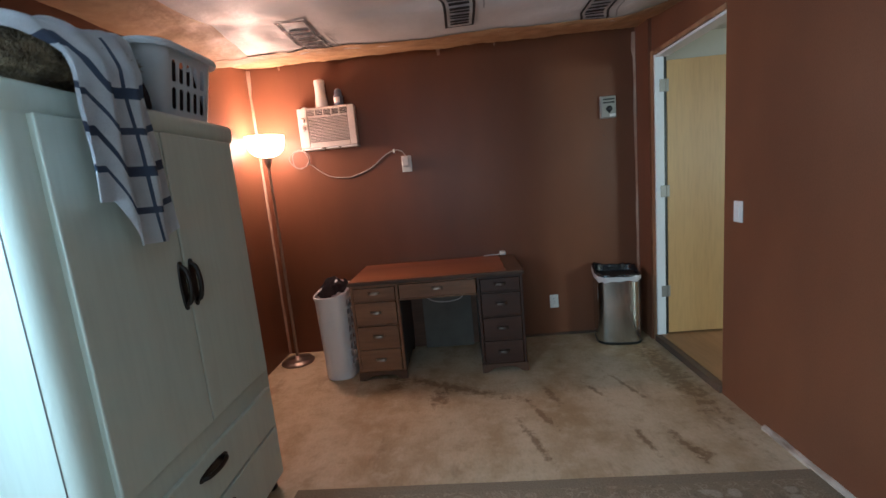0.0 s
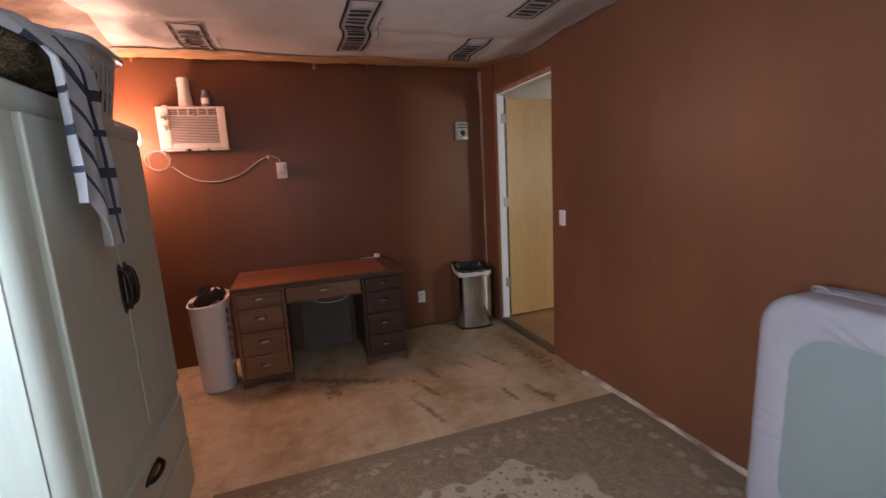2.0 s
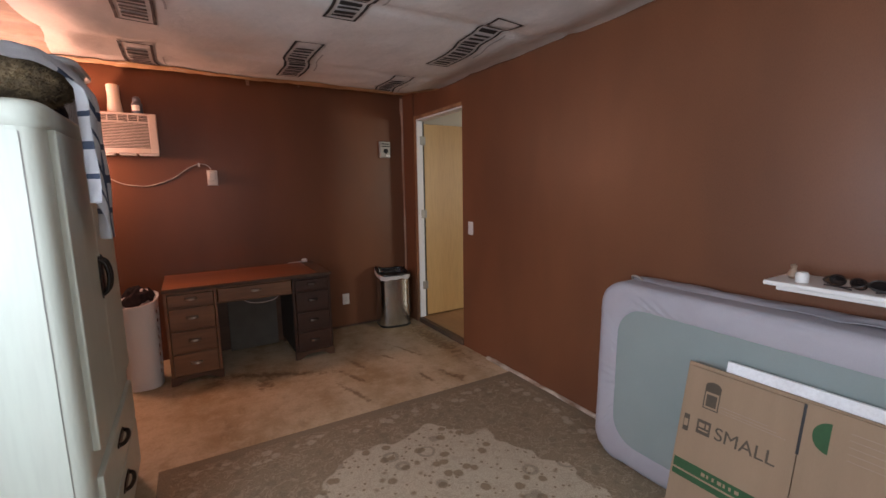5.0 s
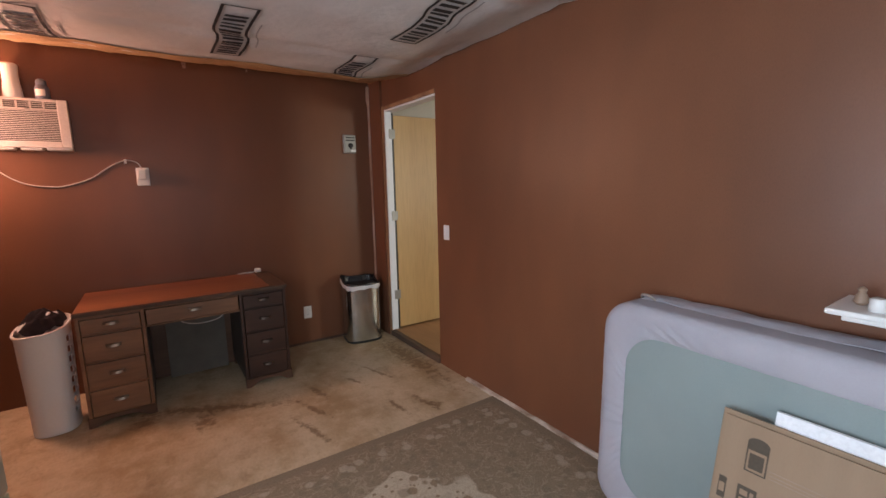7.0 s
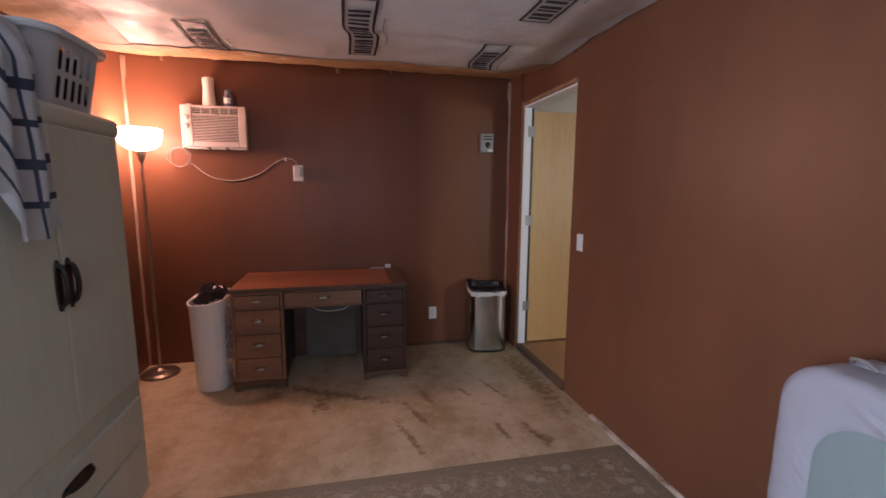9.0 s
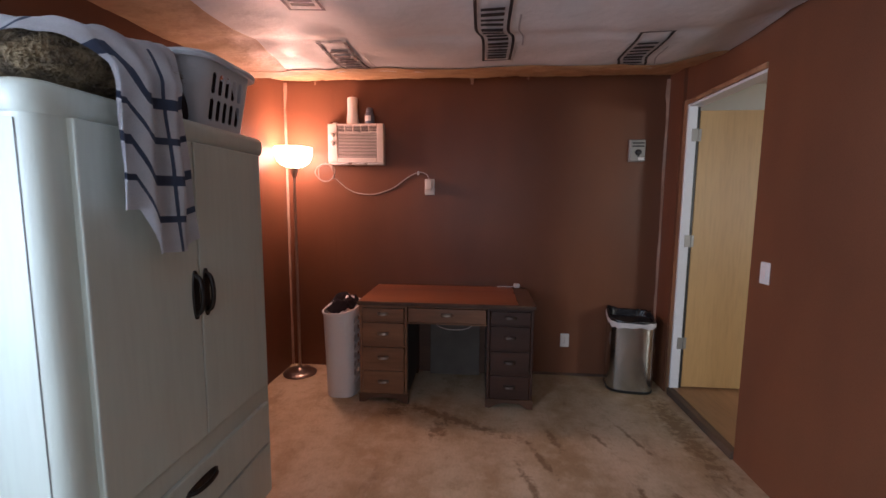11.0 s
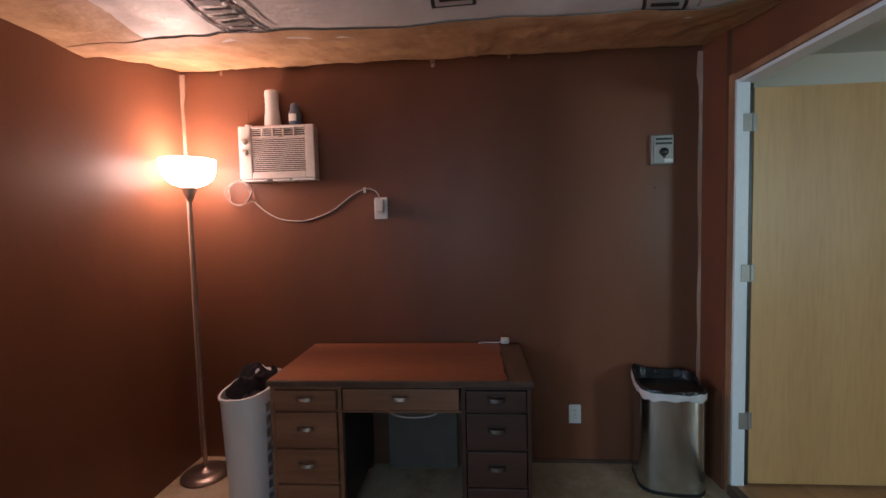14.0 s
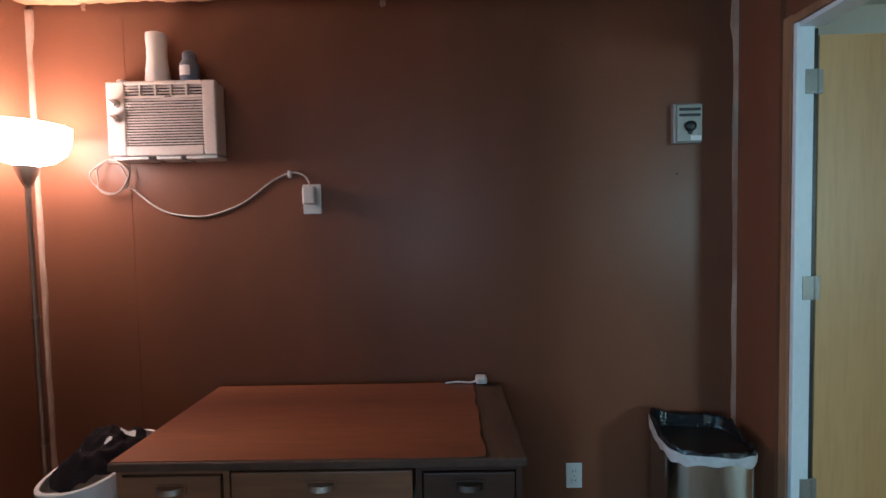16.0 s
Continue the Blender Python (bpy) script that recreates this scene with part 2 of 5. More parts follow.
        k.data_type = "RGBA"
        k.inputs["B"].default_value = (0.15, 0.088, 0.036, 1)
        l.new(last, k.inputs["A"])
        l.new(rr.outputs[0], k.inputs["Factor"])
        last = k.outputs["Result"]
    l.new(last, b.inputs["Base Color"])
    return m


def rug_material():
    """Oriental rug: taupe border with pale scrolls, a cut-cornered ivory field with small flowers, worn pile."""
    m = bpy.data.materials.new("worn_oriental_rug")
    m.use_nodes = True
    n, l = m.node_tree.nodes, m.node_tree.links
    b = n["Principled BSDF"]
    b.inputs["Roughness"].default_value = 0.95
    b.inputs["Specular IOR Level"].default_value = 0.15
    co = n.new("ShaderNodeTexCoord")
    sep = n.new("ShaderNodeSeparateXYZ")
    l.new(co.outputs["Object"], sep.inputs[0])

    def math_node(op, a, c=None):
        k = n.new("ShaderNodeMath")
        k.operation = op
        for i, v in enumerate((a, c)):
            if v is None:
                continue
            if isinstance(v, (int, float)):
                k.inputs[i].default_value = v
            else:
                l.new(v, k.inputs[i])
        return k.outputs[0]

    def ramp(v, lo, hi, top=1.0):
        k = n.new("ShaderNodeMapRange")
        k.inputs["From Min"].default_value, k.inputs["From Max"].default_value, k.inputs["To Max"].default_value = lo, hi, top
        l.new(v, k.inputs["Value"])
        return k.outputs[0]

    def over(base, colour, fac):
        k = n.new("ShaderNodeMix")
        k.data_type = "RGBA"
        if isinstance(base, tuple):
            k.inputs["A"].default_value = (*base, 1)
        else:
            l.new(base, k.inputs["A"])
        k.inputs["B"].default_value = (*colour, 1)
        l.new(fac, k.inputs["Factor"])
        return k.outputs["Result"]

    bend = n.new("ShaderNodeTexNoise")
    bend.inputs["Scale"].default_value, bend.inputs["Detail"].default_value = 16, 2
    l.new(co.outputs["Object"], bend.inputs["Vector"])
    warp = n.new("ShaderNodeVectorMath")
    warp.operation = "MULTIPLY_ADD"
    warp.inputs[1].default_value = (0.022, 0.022, 0)
    l.new(bend.outputs["Color"], warp.inputs[0])
    l.new(co.outputs["Object"], warp.inputs[2])

    def cells(scale, feature="F1"):
        k = n.new("ShaderNodeTexVoronoi")
        k.feature = feature
        k.inputs["Scale"].default_value = scale
        l.new(warp.outputs[0], k.inputs["Vector"])
        return k.outputs["Distance"]

    edge = n.new("ShaderNodeTexNoise")
    edge.inputs["Scale"].default_value, edge.inputs["Detail"].default_value = 5.5, 1
    l.new(co.outputs["Object"], edge.inputs["Vector"])
    u = math_node("ABSOLUTE", math_node("DIVIDE", sep.outputs[0], 0.70))
    v = math_node("ABSOLUTE", math_node("DIVIDE", sep.outputs[1], 1.18))
    d = math_node("ADD", math_node("POWER", u, 2.6), math_node("POWER", v, 2.6))
    d = math_node("ADD", d, math_node("MULTIPLY", math_node("SUBTRACT", edge.outputs["Fac"], 0.5), 0.9))
    field = ramp(d, 1.02, 0.98)
    flowers = math_node("MAXIMUM", ramp(cells(11.0), 0.33, 0.25), ramp(cells(23.0), 0.24, 0.17))
    rings = math_node("MULTIPLY", ramp(cells(6.0), 0.20, 0.24), ramp(cells(6.0), 0.34, 0.30))
    scroll = n.new("ShaderNodeTexNoise")
    scroll.inputs["Scale"].default_value, scroll.inputs["Detail"].default_value, scroll.inputs["Distortion"].default_value = 13, 2, 1.6
    l.new(co.outputs["Object"], scroll.inputs["Vector"])
    vine = math_node("MULTIPLY", ramp(scroll.outputs["Fac"], 0.50, 0.53), ramp(scroll.outputs["Fac"], 0.60, 0.56))
    ivory = over((0.48, 0.415, 0.31), (0.225, 0.165, 0.10), math_node("MULTIPLY", flowers, 0.8))
    ivory = over(ivory, (0.15, 0.12, 0.085), math_node("MULTIPLY", rings, 0.45))
    ivory = over(ivory, (0.22, 0.18, 0.13), math_node("MULTIPLY", vine, 0.22))
    taupe = over((0.262, 0.208, 0.140), (0.38, 0.31, 0.22), math_node("MULTIPLY", vine, 0.6))
    taupe = over(taupe, (0.19, 0.15, 0.105), math_node("MULTIPLY", flowers, 0.45))
    # guard stripes near the edges
    ex = math_node("SUBTRACT", 1.20, math_node("ABSOLUTE", sep.outputs[0]))
    ey = math_node("SUBTRACT", 1.55, math_node("ABSOLUTE", sep.outputs[1]))
    e = math_node("MINIMUM", ex, ey)
    guard = math_node("MULTIPLY", ramp(e, 0.10, 0.105), ramp(e, 0.215, 0.21))
    motif = ramp(cells(13.0), 0.42, 0.30)
    taupe = over(taupe, (0.50, 0.44, 0.34), math_node("MULTIPLY", guard, math_node("MULTIPLY", motif, 0.5)))
    taupe = over(taupe, (0.25, 0.20, 0.14), ramp(e, 0.06, 0.055))
    mixf = n.new("ShaderNodeMix")
    mixf.data_type = "RGBA"
    l.new(taupe, mixf.inputs["A"])
    l.new(ivory, mixf.inputs["B"])
    l.new(field, mixf.inputs["Factor"])
    pile = n.new("ShaderNodeTexNoise")
    pile.inputs["Scale"].default_value, pile.inputs["Detail"].default_value = 140, 3
    l.new(co.outputs["Object"], pile.inputs["Vector"])
    wear = n.new("ShaderNodeMix")
    wear.data_type, wear.blend_type = "RGBA", "MULTIPLY"
    wear.inputs["B"].default_value = (0.5, 0.48, 0.46, 1)
    l.new(ramp(pile.outputs["Fac"], 0.40, 0.72, 0.5), wear.inputs["Factor"])
    l.new(mixf.outputs["Result"], wear.inputs["A"])
    l.new(wear.outputs["Result"], b.inputs["Base Color"])
    bp = n.new("ShaderNodeBump")
    bp.inputs["Strength"].default_value, bp.inputs["Distance"].default_value = 0.5, 0.006
    l.new(pile.outputs["Fac"], bp.inputs["Height"])
    l.new(bp.outputs[0], b.inputs["Normal"])
    return m


def glow_material(name, colour, strength, body=(0.9, 0.86, 0.8)):
    m = mat(name, body, 0.4)
    b = m.node_tree.nodes["Principled BSDF"]
    b.inputs["Emission Color"].default_value = (*colour, 1)
    b.inputs["Emission Strength"].default_value = strength
    return m


def glass_material():
    m = bpy.data.materials.new("window_glass")
    m.use_nodes = True
    b = m.node_tree.nodes["Principled BSDF"]
    b.inputs["Roughness"].default_value = 0.02
    b.inputs["Transmission Weight"].default_value = 1.0
    b.inputs["IOR"].default_value = 1.45
    return m


FLOOR = floor_material()
RUG = rug_material()
SHADE = glow_material("lit_frosted_glass_shade", (1.0, 0.56, 0.34), 22)
GLASS = glass_material()


# ---- mesh helpers ----
def mesh_ob(name, bm, material, smooth=False):
    bmesh.ops.recalc_face_normals(bm, faces=bm.faces)
    me = bpy.data.meshes.new(name)
    bm.to_mesh(me)
    bm.free()
    for mt in material if isinstance(material, (list, tuple)) else (material,):
        me.materials.append(mt)
    if smooth:
        me.polygons.foreach_set("use_smooth", [True] * len(me.polygons))
        me.set_sharp_from_angle(angle=radians(48))
    return new(name, me)


def base(name, at, label, category, group=""):
    """The empty at a thing's base."""
    ob = new(name)
    ob.location = at
    ob.empty_display_size = 0.05
    return tagged(ob, label, category, group)


def part(name, bm, material, parent, label="", smooth=False):
    """One mesh under a thing or under a part; its points are given in the room's own metres."""
    ob = mesh_ob(name, bm, material, smooth)
    ob.parent = parent
    ob.matrix_parent_inverse = Matrix.Translation(-parent.location) if parent.type == "EMPTY" else Matrix()
    if label:
        tagged(ob, label)
    return ob


def single(name, bm, material, label, category, kind="", group="", smooth=False):
    return tagged(mesh_ob(name, bm, material, smooth), label, category, group, kind)


def box(lo, hi, bevel=0.0, seg=2, bm=None):
    """A block between two corners, with rounded edges."""
    b = bmesh.new()
    bmesh.ops.create_cube(b, size=1)
    for v in b.verts:
        v.co = [lo[i] + (v.co[i] + 0.5) * (hi[i] - lo[i]) for i in range(3)]
    if bevel:
        bmesh.ops.bevel(b, geom=b.edges[:], offset=bevel, segments=seg, profile=0.5, affect="EDGES")
    return merge(bm, b)


def merge(into, b):
    if into is None:
        return b
    tmp = bpy.data.meshes.new("tmp")
    b.to_mesh(tmp)
    b.free()
    into.from_mesh(tmp)
    bpy.data.meshes.remove(tmp)
    return into


def rings(loops, close=True, cap=True, bm=None):
    """Joins loops of points, each with the same count, into a skin."""
    b = bm or bmesh.new()
    rows = [[b.verts.new(p) for p in lp] for lp in loops]
    k = len(rows[0])
    for a, c in zip(rows, rows[1:]):
        for i in range(k if close else k - 1):
            j = (i + 1) % k
            b.faces.new((a[i], a[j], c[j], c[i]))
    if cap:
        b.faces.new(rows[0])
        b.faces.new(rows[-1])
    return b


def circle(c, r, n=20, z=None, ry=None):
    return [(c[0] + r * math.cos(2 * math.pi * i / n), c[1] + (ry or r) * math.sin(2 * math.pi * i / n), z) for i in range(n)]


def lathe(c, profile, n=24, cap=True, bm=None):
    return rings([circle(c, r, n, z) for r, z in profile], True, cap, bm)


def round_rect(lo, hi, r, z, k=6):
    """A rounded rectangle in plan at height z."""
    pts = []
    for cx, cy, a0 in ((hi[0] - r, hi[1] - r, 0), (lo[0] + r, hi[1] - r, 90), (lo[0] + r, lo[1] + r, 180), (hi[0] - r, lo[1] + r, 270)):
        for i in range(k + 1):
            a = radians(a0 + 90 * i / k)
            pts.append((cx + r * math.cos(a), cy + r * math.sin(a), z))
    return pts


def smooth_line(points, steps=8):
    """A soft curve through the points."""
    p = [Vector(q) for q in points]
    p = [p[0] * 2 - p[1]] + p + [p[-1] * 2 - p[-2]]
    out = []
    for a, b, c, d in zip(p, p[1:], p[2:], p[3:]):
        for i in range(steps):
            t = i / steps
            out.append(0.5 * ((2 * b) + (c - a) * t + (2 * a - 5 * b + 4 * c - d) * t * t + (3 * b - a - 3 * c + d) * t ** 3))
    return out + [p[-2]]


def tube(points, r, n=8, bm=None):
    """A round rod or cord along the points."""
    p = [Vector(q) for q in points]
    loops = []
    side = Vector((0.31, 0.52, 0.79))
    for i, q in enumerate(p):
        d = (p[min(i + 1, len(p) - 1)] - p[max(i - 1, 0)]).normalized()
        x = (side - d * side.dot(d)).normalized()
        side = x
        y = d.cross(x)
        loops.append([q + (x * math.cos(2 * math.pi * k / n) + y * math.sin(2 * math.pi * k / n)) * r for k in range(n)])
    return rings(loops, True, True, bm)


def sheet(f, nu, nv, thick=0.0):
    """A sheet of nu x nv cells whose points come from f(u, v); given thickness by a second skin."""
    b = bmesh.new()
    g = [[b.verts.new(f(i / nu, j / nv)) for j in range(nv + 1)] for i in range(nu + 1)]
    for i in range(nu):
        for j in range(nv):
            b.faces.new((g[i][j], g[i + 1][j], g[i + 1][j + 1], g[i][j + 1]))
    if thick:
        bmesh.ops.recalc_face_normals(b, faces=b.faces)
        bmesh.ops.solidify(b, geom=b.faces[:], thickness=thick)
    return b


def wob(x, y, z=0.0, s=1.0):
    return noise.noise(Vector((x * s, y * s, z * s)))


def letters(name, text, size, at, turn, material, parent, label=""):
    """Printed letters, in the built-in font, as a thin mesh."""
    cu = bpy.data.curves.new(name, "FONT")
    cu.body, cu.size, cu.align_x, cu.align_y, cu.extrude = text, size, "CENTER", "CENTER", 0.0006
    tmp = new(name, cu)
    me = bpy.data.meshes.new_from_object(tmp.evaluated_get(bpy.context.evaluated_depsgraph_get()))
    bpy.data.objects.remove(tmp)
    me.transform(Matrix.Translation(at) @ turn)
    b = bmesh.new()
    b.from_mesh(me)
    bpy.data.meshes.remove(me)
    return part(name, b, material, parent, label)


# ---- the room's shell ----
def structure(name, bm, material, label, smooth=False):
    return single(name, bm, material, label, name.split("_")[0], "structure", "", smooth)


T = 0.075
structure("floor", box((W_WEST - T, W_SOUTH - T, -0.12), (W_EAST, W_NORTH + T, 0.0)), FLOOR,
          "bare plywood subfloor with brown scuffs and stains")
structure("wall_north", box((W_WEST - T, W_NORTH, 0), (W_EAST + T, W_NORTH + T, 2.62)), WALL, "dark brown painted panelling wall")
# west wall with the window beside the walker
WY0, WY1, WZ0, WZ1 = -0.98, 0.38, 0.90, 2.00
b = box((W_WEST - T, W_SOUTH, 0), (W_WEST, WY0, 2.62))
box((W_WEST - T, WY1, 0), (W_WEST, W_NORTH, 2.62), bm=b)
box((W_WEST - T, WY0, 0), (W_WEST, WY1, WZ0), bm=b)
box((W_WEST - T, WY0, WZ1), (W_WEST, WY1, 2.62), bm=b)
structure("wall_west", b, WALL, "dark brown painted panelling wall around a window")

# east wall with the door opening; the pier beyond the door stands a little proud
PIER = 1.512
DOOR_S, DOOR_N, DOOR_TOP, HALL_Z = 2.540, 3.414, 2.205, 0.055
b = box((W_EAST, W_SOUTH - T, 0), (W_EAST + T, DOOR_S, 2.62))
box((PIER, DOOR_N + 0.040, 0), (W_EAST + T, W_NORTH, 2.62), bm=b)
box((W_EAST, DOOR_N, 0), (W_EAST + T, DOOR_N + 0.040, 2.62), bm=b)
box((W_EAST, DOOR_S, DOOR_TOP), (W_EAST + T, DOOR_N, 2.62), bm=b)
structure("wall_east", b, WALL, "satin brown painted wall with an open doorway")

# south wall with the window behind the walker
SX0, SX1 = -0.95, 0.35
b = box((W_WEST - T, W_SOUTH - T, 0), (SX0, W_SOUTH, 2.62))
box((SX1, W_SOUTH - T, 0), (W_EAST, W_SOUTH, 2.62), bm=b)
box((SX0, W_SOUTH - T, 0), (SX1, W_SOUTH, WZ0), bm=b)
box((SX0, W_SOUTH - T, WZ1), (SX1, W_SOUTH, 2.62), bm=b)
structure("wall_south", b, WALL, "dark brown painted wall around a window")


def window(name, x0, x1, z0, z1, y, turn=Matrix()):
    w = base(name, ((x0 + x1) / 2, y, z0), "white framed window with clear panes", "window")
    w["kind"] = "structure"
    fr = box((x0, y - 0.03, z0), (x0 + 0.05, y + 0.03, z1), 0.004)
    box((x1 - 0.05, y - 0.03, z0), (x1, y + 0.03, z1), 0.004, bm=fr)
    box((x0 + 0.05, y - 0.03, z1 - 0.05), (x1 - 0.05, y + 0.03, z1), 0.004, bm=fr)
    box((x0 + 0.05, y - 0.03, z0), (x1 - 0.05, y + 0.03, z0 + 0.05), 0.004, bm=fr)
    part("window_frame", fr, JAMB_WHITE, w)
    mid = (x0 + x1) / 2
    part("mullion", box((mid - 0.02, y - 0.025, z0 + 0.05), (mid + 0.02, y + 0.025, z1 - 0.05), 0.004), JAMB_WHITE, w)
    for a, c in ((x0 + 0.05, mid - 0.02), (mid + 0.02, x1 - 0.05)):
        p = part("pane", box((a, y - 0.003, z0 + 0.05), (c, y + 0.003, z1 - 0.05)), GLASS, w)
        p.visible_shadow = False
    w.matrix_basis = turn @ w.matrix_basis


window("window_1", -0.68, 0.68, WZ0, WZ1, 0, pose(W_WEST - 0.06, (WY0 + WY1) / 2, 0, 0, 0, -90))
window("window_3", SX0, SX1, WZ0, WZ1, W_SOUTH - 0.055)

# roof boards above the insulation
structure("ceiling", box((W_WEST, W_SOUTH, 2.52), (W_EAST, W_NORTH, 2.60)), DARK_WOOD, "dark roof boards above the insulation")


def puff(x, y):
    """Height of the quilted facing at a place: it sags between the walls and is pulled up to the east one."""
    seam = 0.014 * math.exp(-((y - 1.30) / 0.05) ** 2) + 0.010 * math.exp(-((y - 2.40) / 0.05) ** 2)
    crease = 0.010 * wob(x, y, 3, 5.5) + 0.006 * abs(wob(x, y, 7, 11))
    near_lamp = math.exp(-(((x + 0.95) / 0.5) ** 2 + ((y - 2.75) / 0.5) ** 2))
    pull_up = min(1.0, max(0.0, (x - 1.12) / 0.40))
    return CEIL + 0.080 * pull_up * pull_up * (3 - 2 * pull_up) + 0.014 * wob(x, y, 0, 1.7) + crease * (0.7 + 1.5 * near_lamp) + seam


def facing(u, v):
    x = -1.30 + u * (W_EAST - 0.006 + 1.30)
    y = W_SOUTH + 0.01 + v * (2.985 + 0.03 * wob(x, 1, 0, 3.0) - W_SOUTH - 0.01)
    if u == 0:
        x += 0.06 * wob(0, y, 4, 2.2)
    return (x, y, puff(x, y))


structure("ceiling_insulation", sheet(facing, 84, 150, 0.004), FACING,
          "white faced insulation stapled between rafters, creased and sagging", True)


def kraft_back(u, v):
    """Paper flange behind the last batt: it climbs from the facing to the head of the north wall."""
    x = W_WEST + 0.02 + u * (W_EAST - W_WEST - 0.03)
    y0, y1 = 2.90 + 0.02 * wob(x, 2, 0, 4), 3.672 + 0.020 * wob(x, 5, 0, 5)
    y = y0 + v * (y1 - y0)
    low = puff(x, y0) - 0.009
    rise = max(0.0, v - 0.10) / 0.90
    z = low + (2.490 - low) * rise ** 0.85
    z += min(1.0, v * 5) * (0.012 * wob(x, y, 9, 7) + 0.009 * abs(wob(x, y, 2, 15)) + 0.004 * wob(x, y, 6, 36))
    return (x, y, z)


def kraft_side(u, v):
    y = W_SOUTH + 0.02 + u * (3.00 - W_SOUTH)
    x1 = -1.22 + 0.07 * wob(3, y, 0, 2.6)
    x = W_WEST + 0.004 + v * (x1 - W_WEST)
    z = CEIL + 0.004 + 0.022 * wob(x, y, 5, 5) + 0.016 * abs(wob(x, y, 8, 11)) + 0.008 * wob(x, y, 1, 30)
    rest = puff(x, y) - 0.007
    return (x, y, min(z, rest) * (1 - v ** 6) + (rest + 0.004) * v ** 6)


b = sheet(kraft_back, 200, 18, 0.002)
merge(b, sheet(kraft_side, 220, 20, 0.002))
structure("ceiling_flange", b, KRAFT, "crumpled brown kraft paper flange of the insulation", True)

# torn ends of tape that hang from the paper's edge
for x, y, w, h in ((-0.05, 3.655, 0.035, 0.05), (-1.36, 3.655, 0.022, 0.035), (0.40, 3.655, 0.016, 0.024)):
    def flap(u, v, x=x, y=y, w=w, h=h):
        return (x + (u - 0.5) * w * (1 - 0.4 * v) + 0.006 * wob(u, v, x, 3), y + 0.008 * wob(u, v, 2, 4), 2.484 - h * v)
    single("paper_scrap", sheet(flap, 4, 5, 0.0015), WALL_RAW, "torn scrap of pale tape hanging from kraft paper", "scrap", "", "scraps of tape")


# the black stamps on the facing: a bowed frame with upright blocks in it, no lettering
def stamp(x0, far, near):
    wide, n = 0.172, 46
    start = max(0.0, (far - 2.895) / (far - near))

    def centre(s):
        return x0 + 0.085 - 0.020 * math.tanh((s - 0.48) * 16)

    def at(s, off):
        y = far - s * (far - near)
        x = centre(s) + off
        return (x, y, puff(x, y) - 0.0105)
    b = bmesh.new()

    def quad(s0, s1, o0, o1, cuts):
        rows = []
        for i in range(cuts + 1):
            s = s0 + (s1 - s0) * i / cuts
            rows.append((b.verts.new(at(s, o0)), b.verts.new(at(s, o1))))
        for (p, q), (r, t) in zip(rows, rows[1:]):
            b.faces.new((p, q, t, r))
    e = 0.015
    mid = far - 0.5 * (far - near)
    st = base("printed_stamp", (centre(0.5), mid, puff(centre(0.5), mid) - 0.0105), "black printed frame with blocks on white insulation facing", "printing", "stamps on the insulation")
    quad(start, 1, -wide / 2, -wide / 2 + e, n)
    quad(start, 1, wide / 2 - e, wide / 2, n)
    quad(start, start + 0.014, -wide / 2 + e, wide / 2 - e, 1)
    quad(0.986, 1, -wide / 2 + e, wide / 2 - e, 1)
    part("frame", b, INK, st)
    pos = 0.05
    blocks = ((0.030, 1, 0.016), (0.040, 1, 0.030), (0.024, 1, 0.014), (0.036, 1, 0.034), (0.030, 1, 0.016), (0.040, 1, 0.028), (0.030, 1, 0.014),
              (0.034, 1, 0.030), (0.028, 1, 0.014), (0.042, 1, 0.034), (0.034, 1, 0.030), (0.030, 1, 0.034), (0.044, 1, 0.030), (0.036, 1, 0.02))
    for w, tall, gap in blocks:
        h = (wide / 2 - 0.032)
        if pos < start + 0.03:
            pos += w + gap
            continue
        b = bmesh.new()
        quad(pos, min(pos + w, 0.95), -h, -h + 2 * h * tall, 3)
        part("block", b, INK, st)
        pos += w + gap
        if pos > 0.93:
            break
    b = bmesh.new()
    quad(max(0.30, start + 0.02), 0.75, wide / 2 + 0.040, wide / 2 + 0.050, 8)
    single("printed_line", b, FAINT_INK, "faint grey line of small print on insulation facing", "printing", "", "small print on the insulation")


for x0, first in ((-0.862, 3.29), (0.012, 2.77), (0.845, 3.23)):
    for n in range(3):
        stamp(x0, first - 1.255 * n, first - 1.255 * n - 0.85)

# bare strips in the corners
def corner_strip(x, y, dx, tall):
    b = bmesh.new()
    loops = []
    for i in range(40):
        z = i / 39 * tall
        w = 0.016 + 0.008 * wob(x, 0, z, 5) + (0.012 if z > tall - 0.14 else 0)
        loops.append([(x, y, z), (x + dx * w, y, z), (x + dx * w, y - 0.010, z), (x, y - 0.012, z)])
    return rings(loops, True, True, b)


structure("trim_northwest", corner_strip(W_WEST + 0.001, W_NORTH - 0.001, 1, 2.48), WALL_RAW, "ragged unpainted strip in the wall corner")
structure("trim_northeast", corner_strip(PIER - 0.001, W_NORTH - 0.001, -1, 2.46), WALL_RAW, "ragged unpainted strip in the wall corner")

# panel joints on the walls: slim cover strips painted with the wall
for i, x in enumerate((-1.245,)):
    structure("trim_joint_%d" % (i + 1), box((x, W_NORTH - 0.0012, 0.0), (x + 0.022, W_NORTH, 2.46), 0.0005), WALL, "flat painted strip over a panel joint")

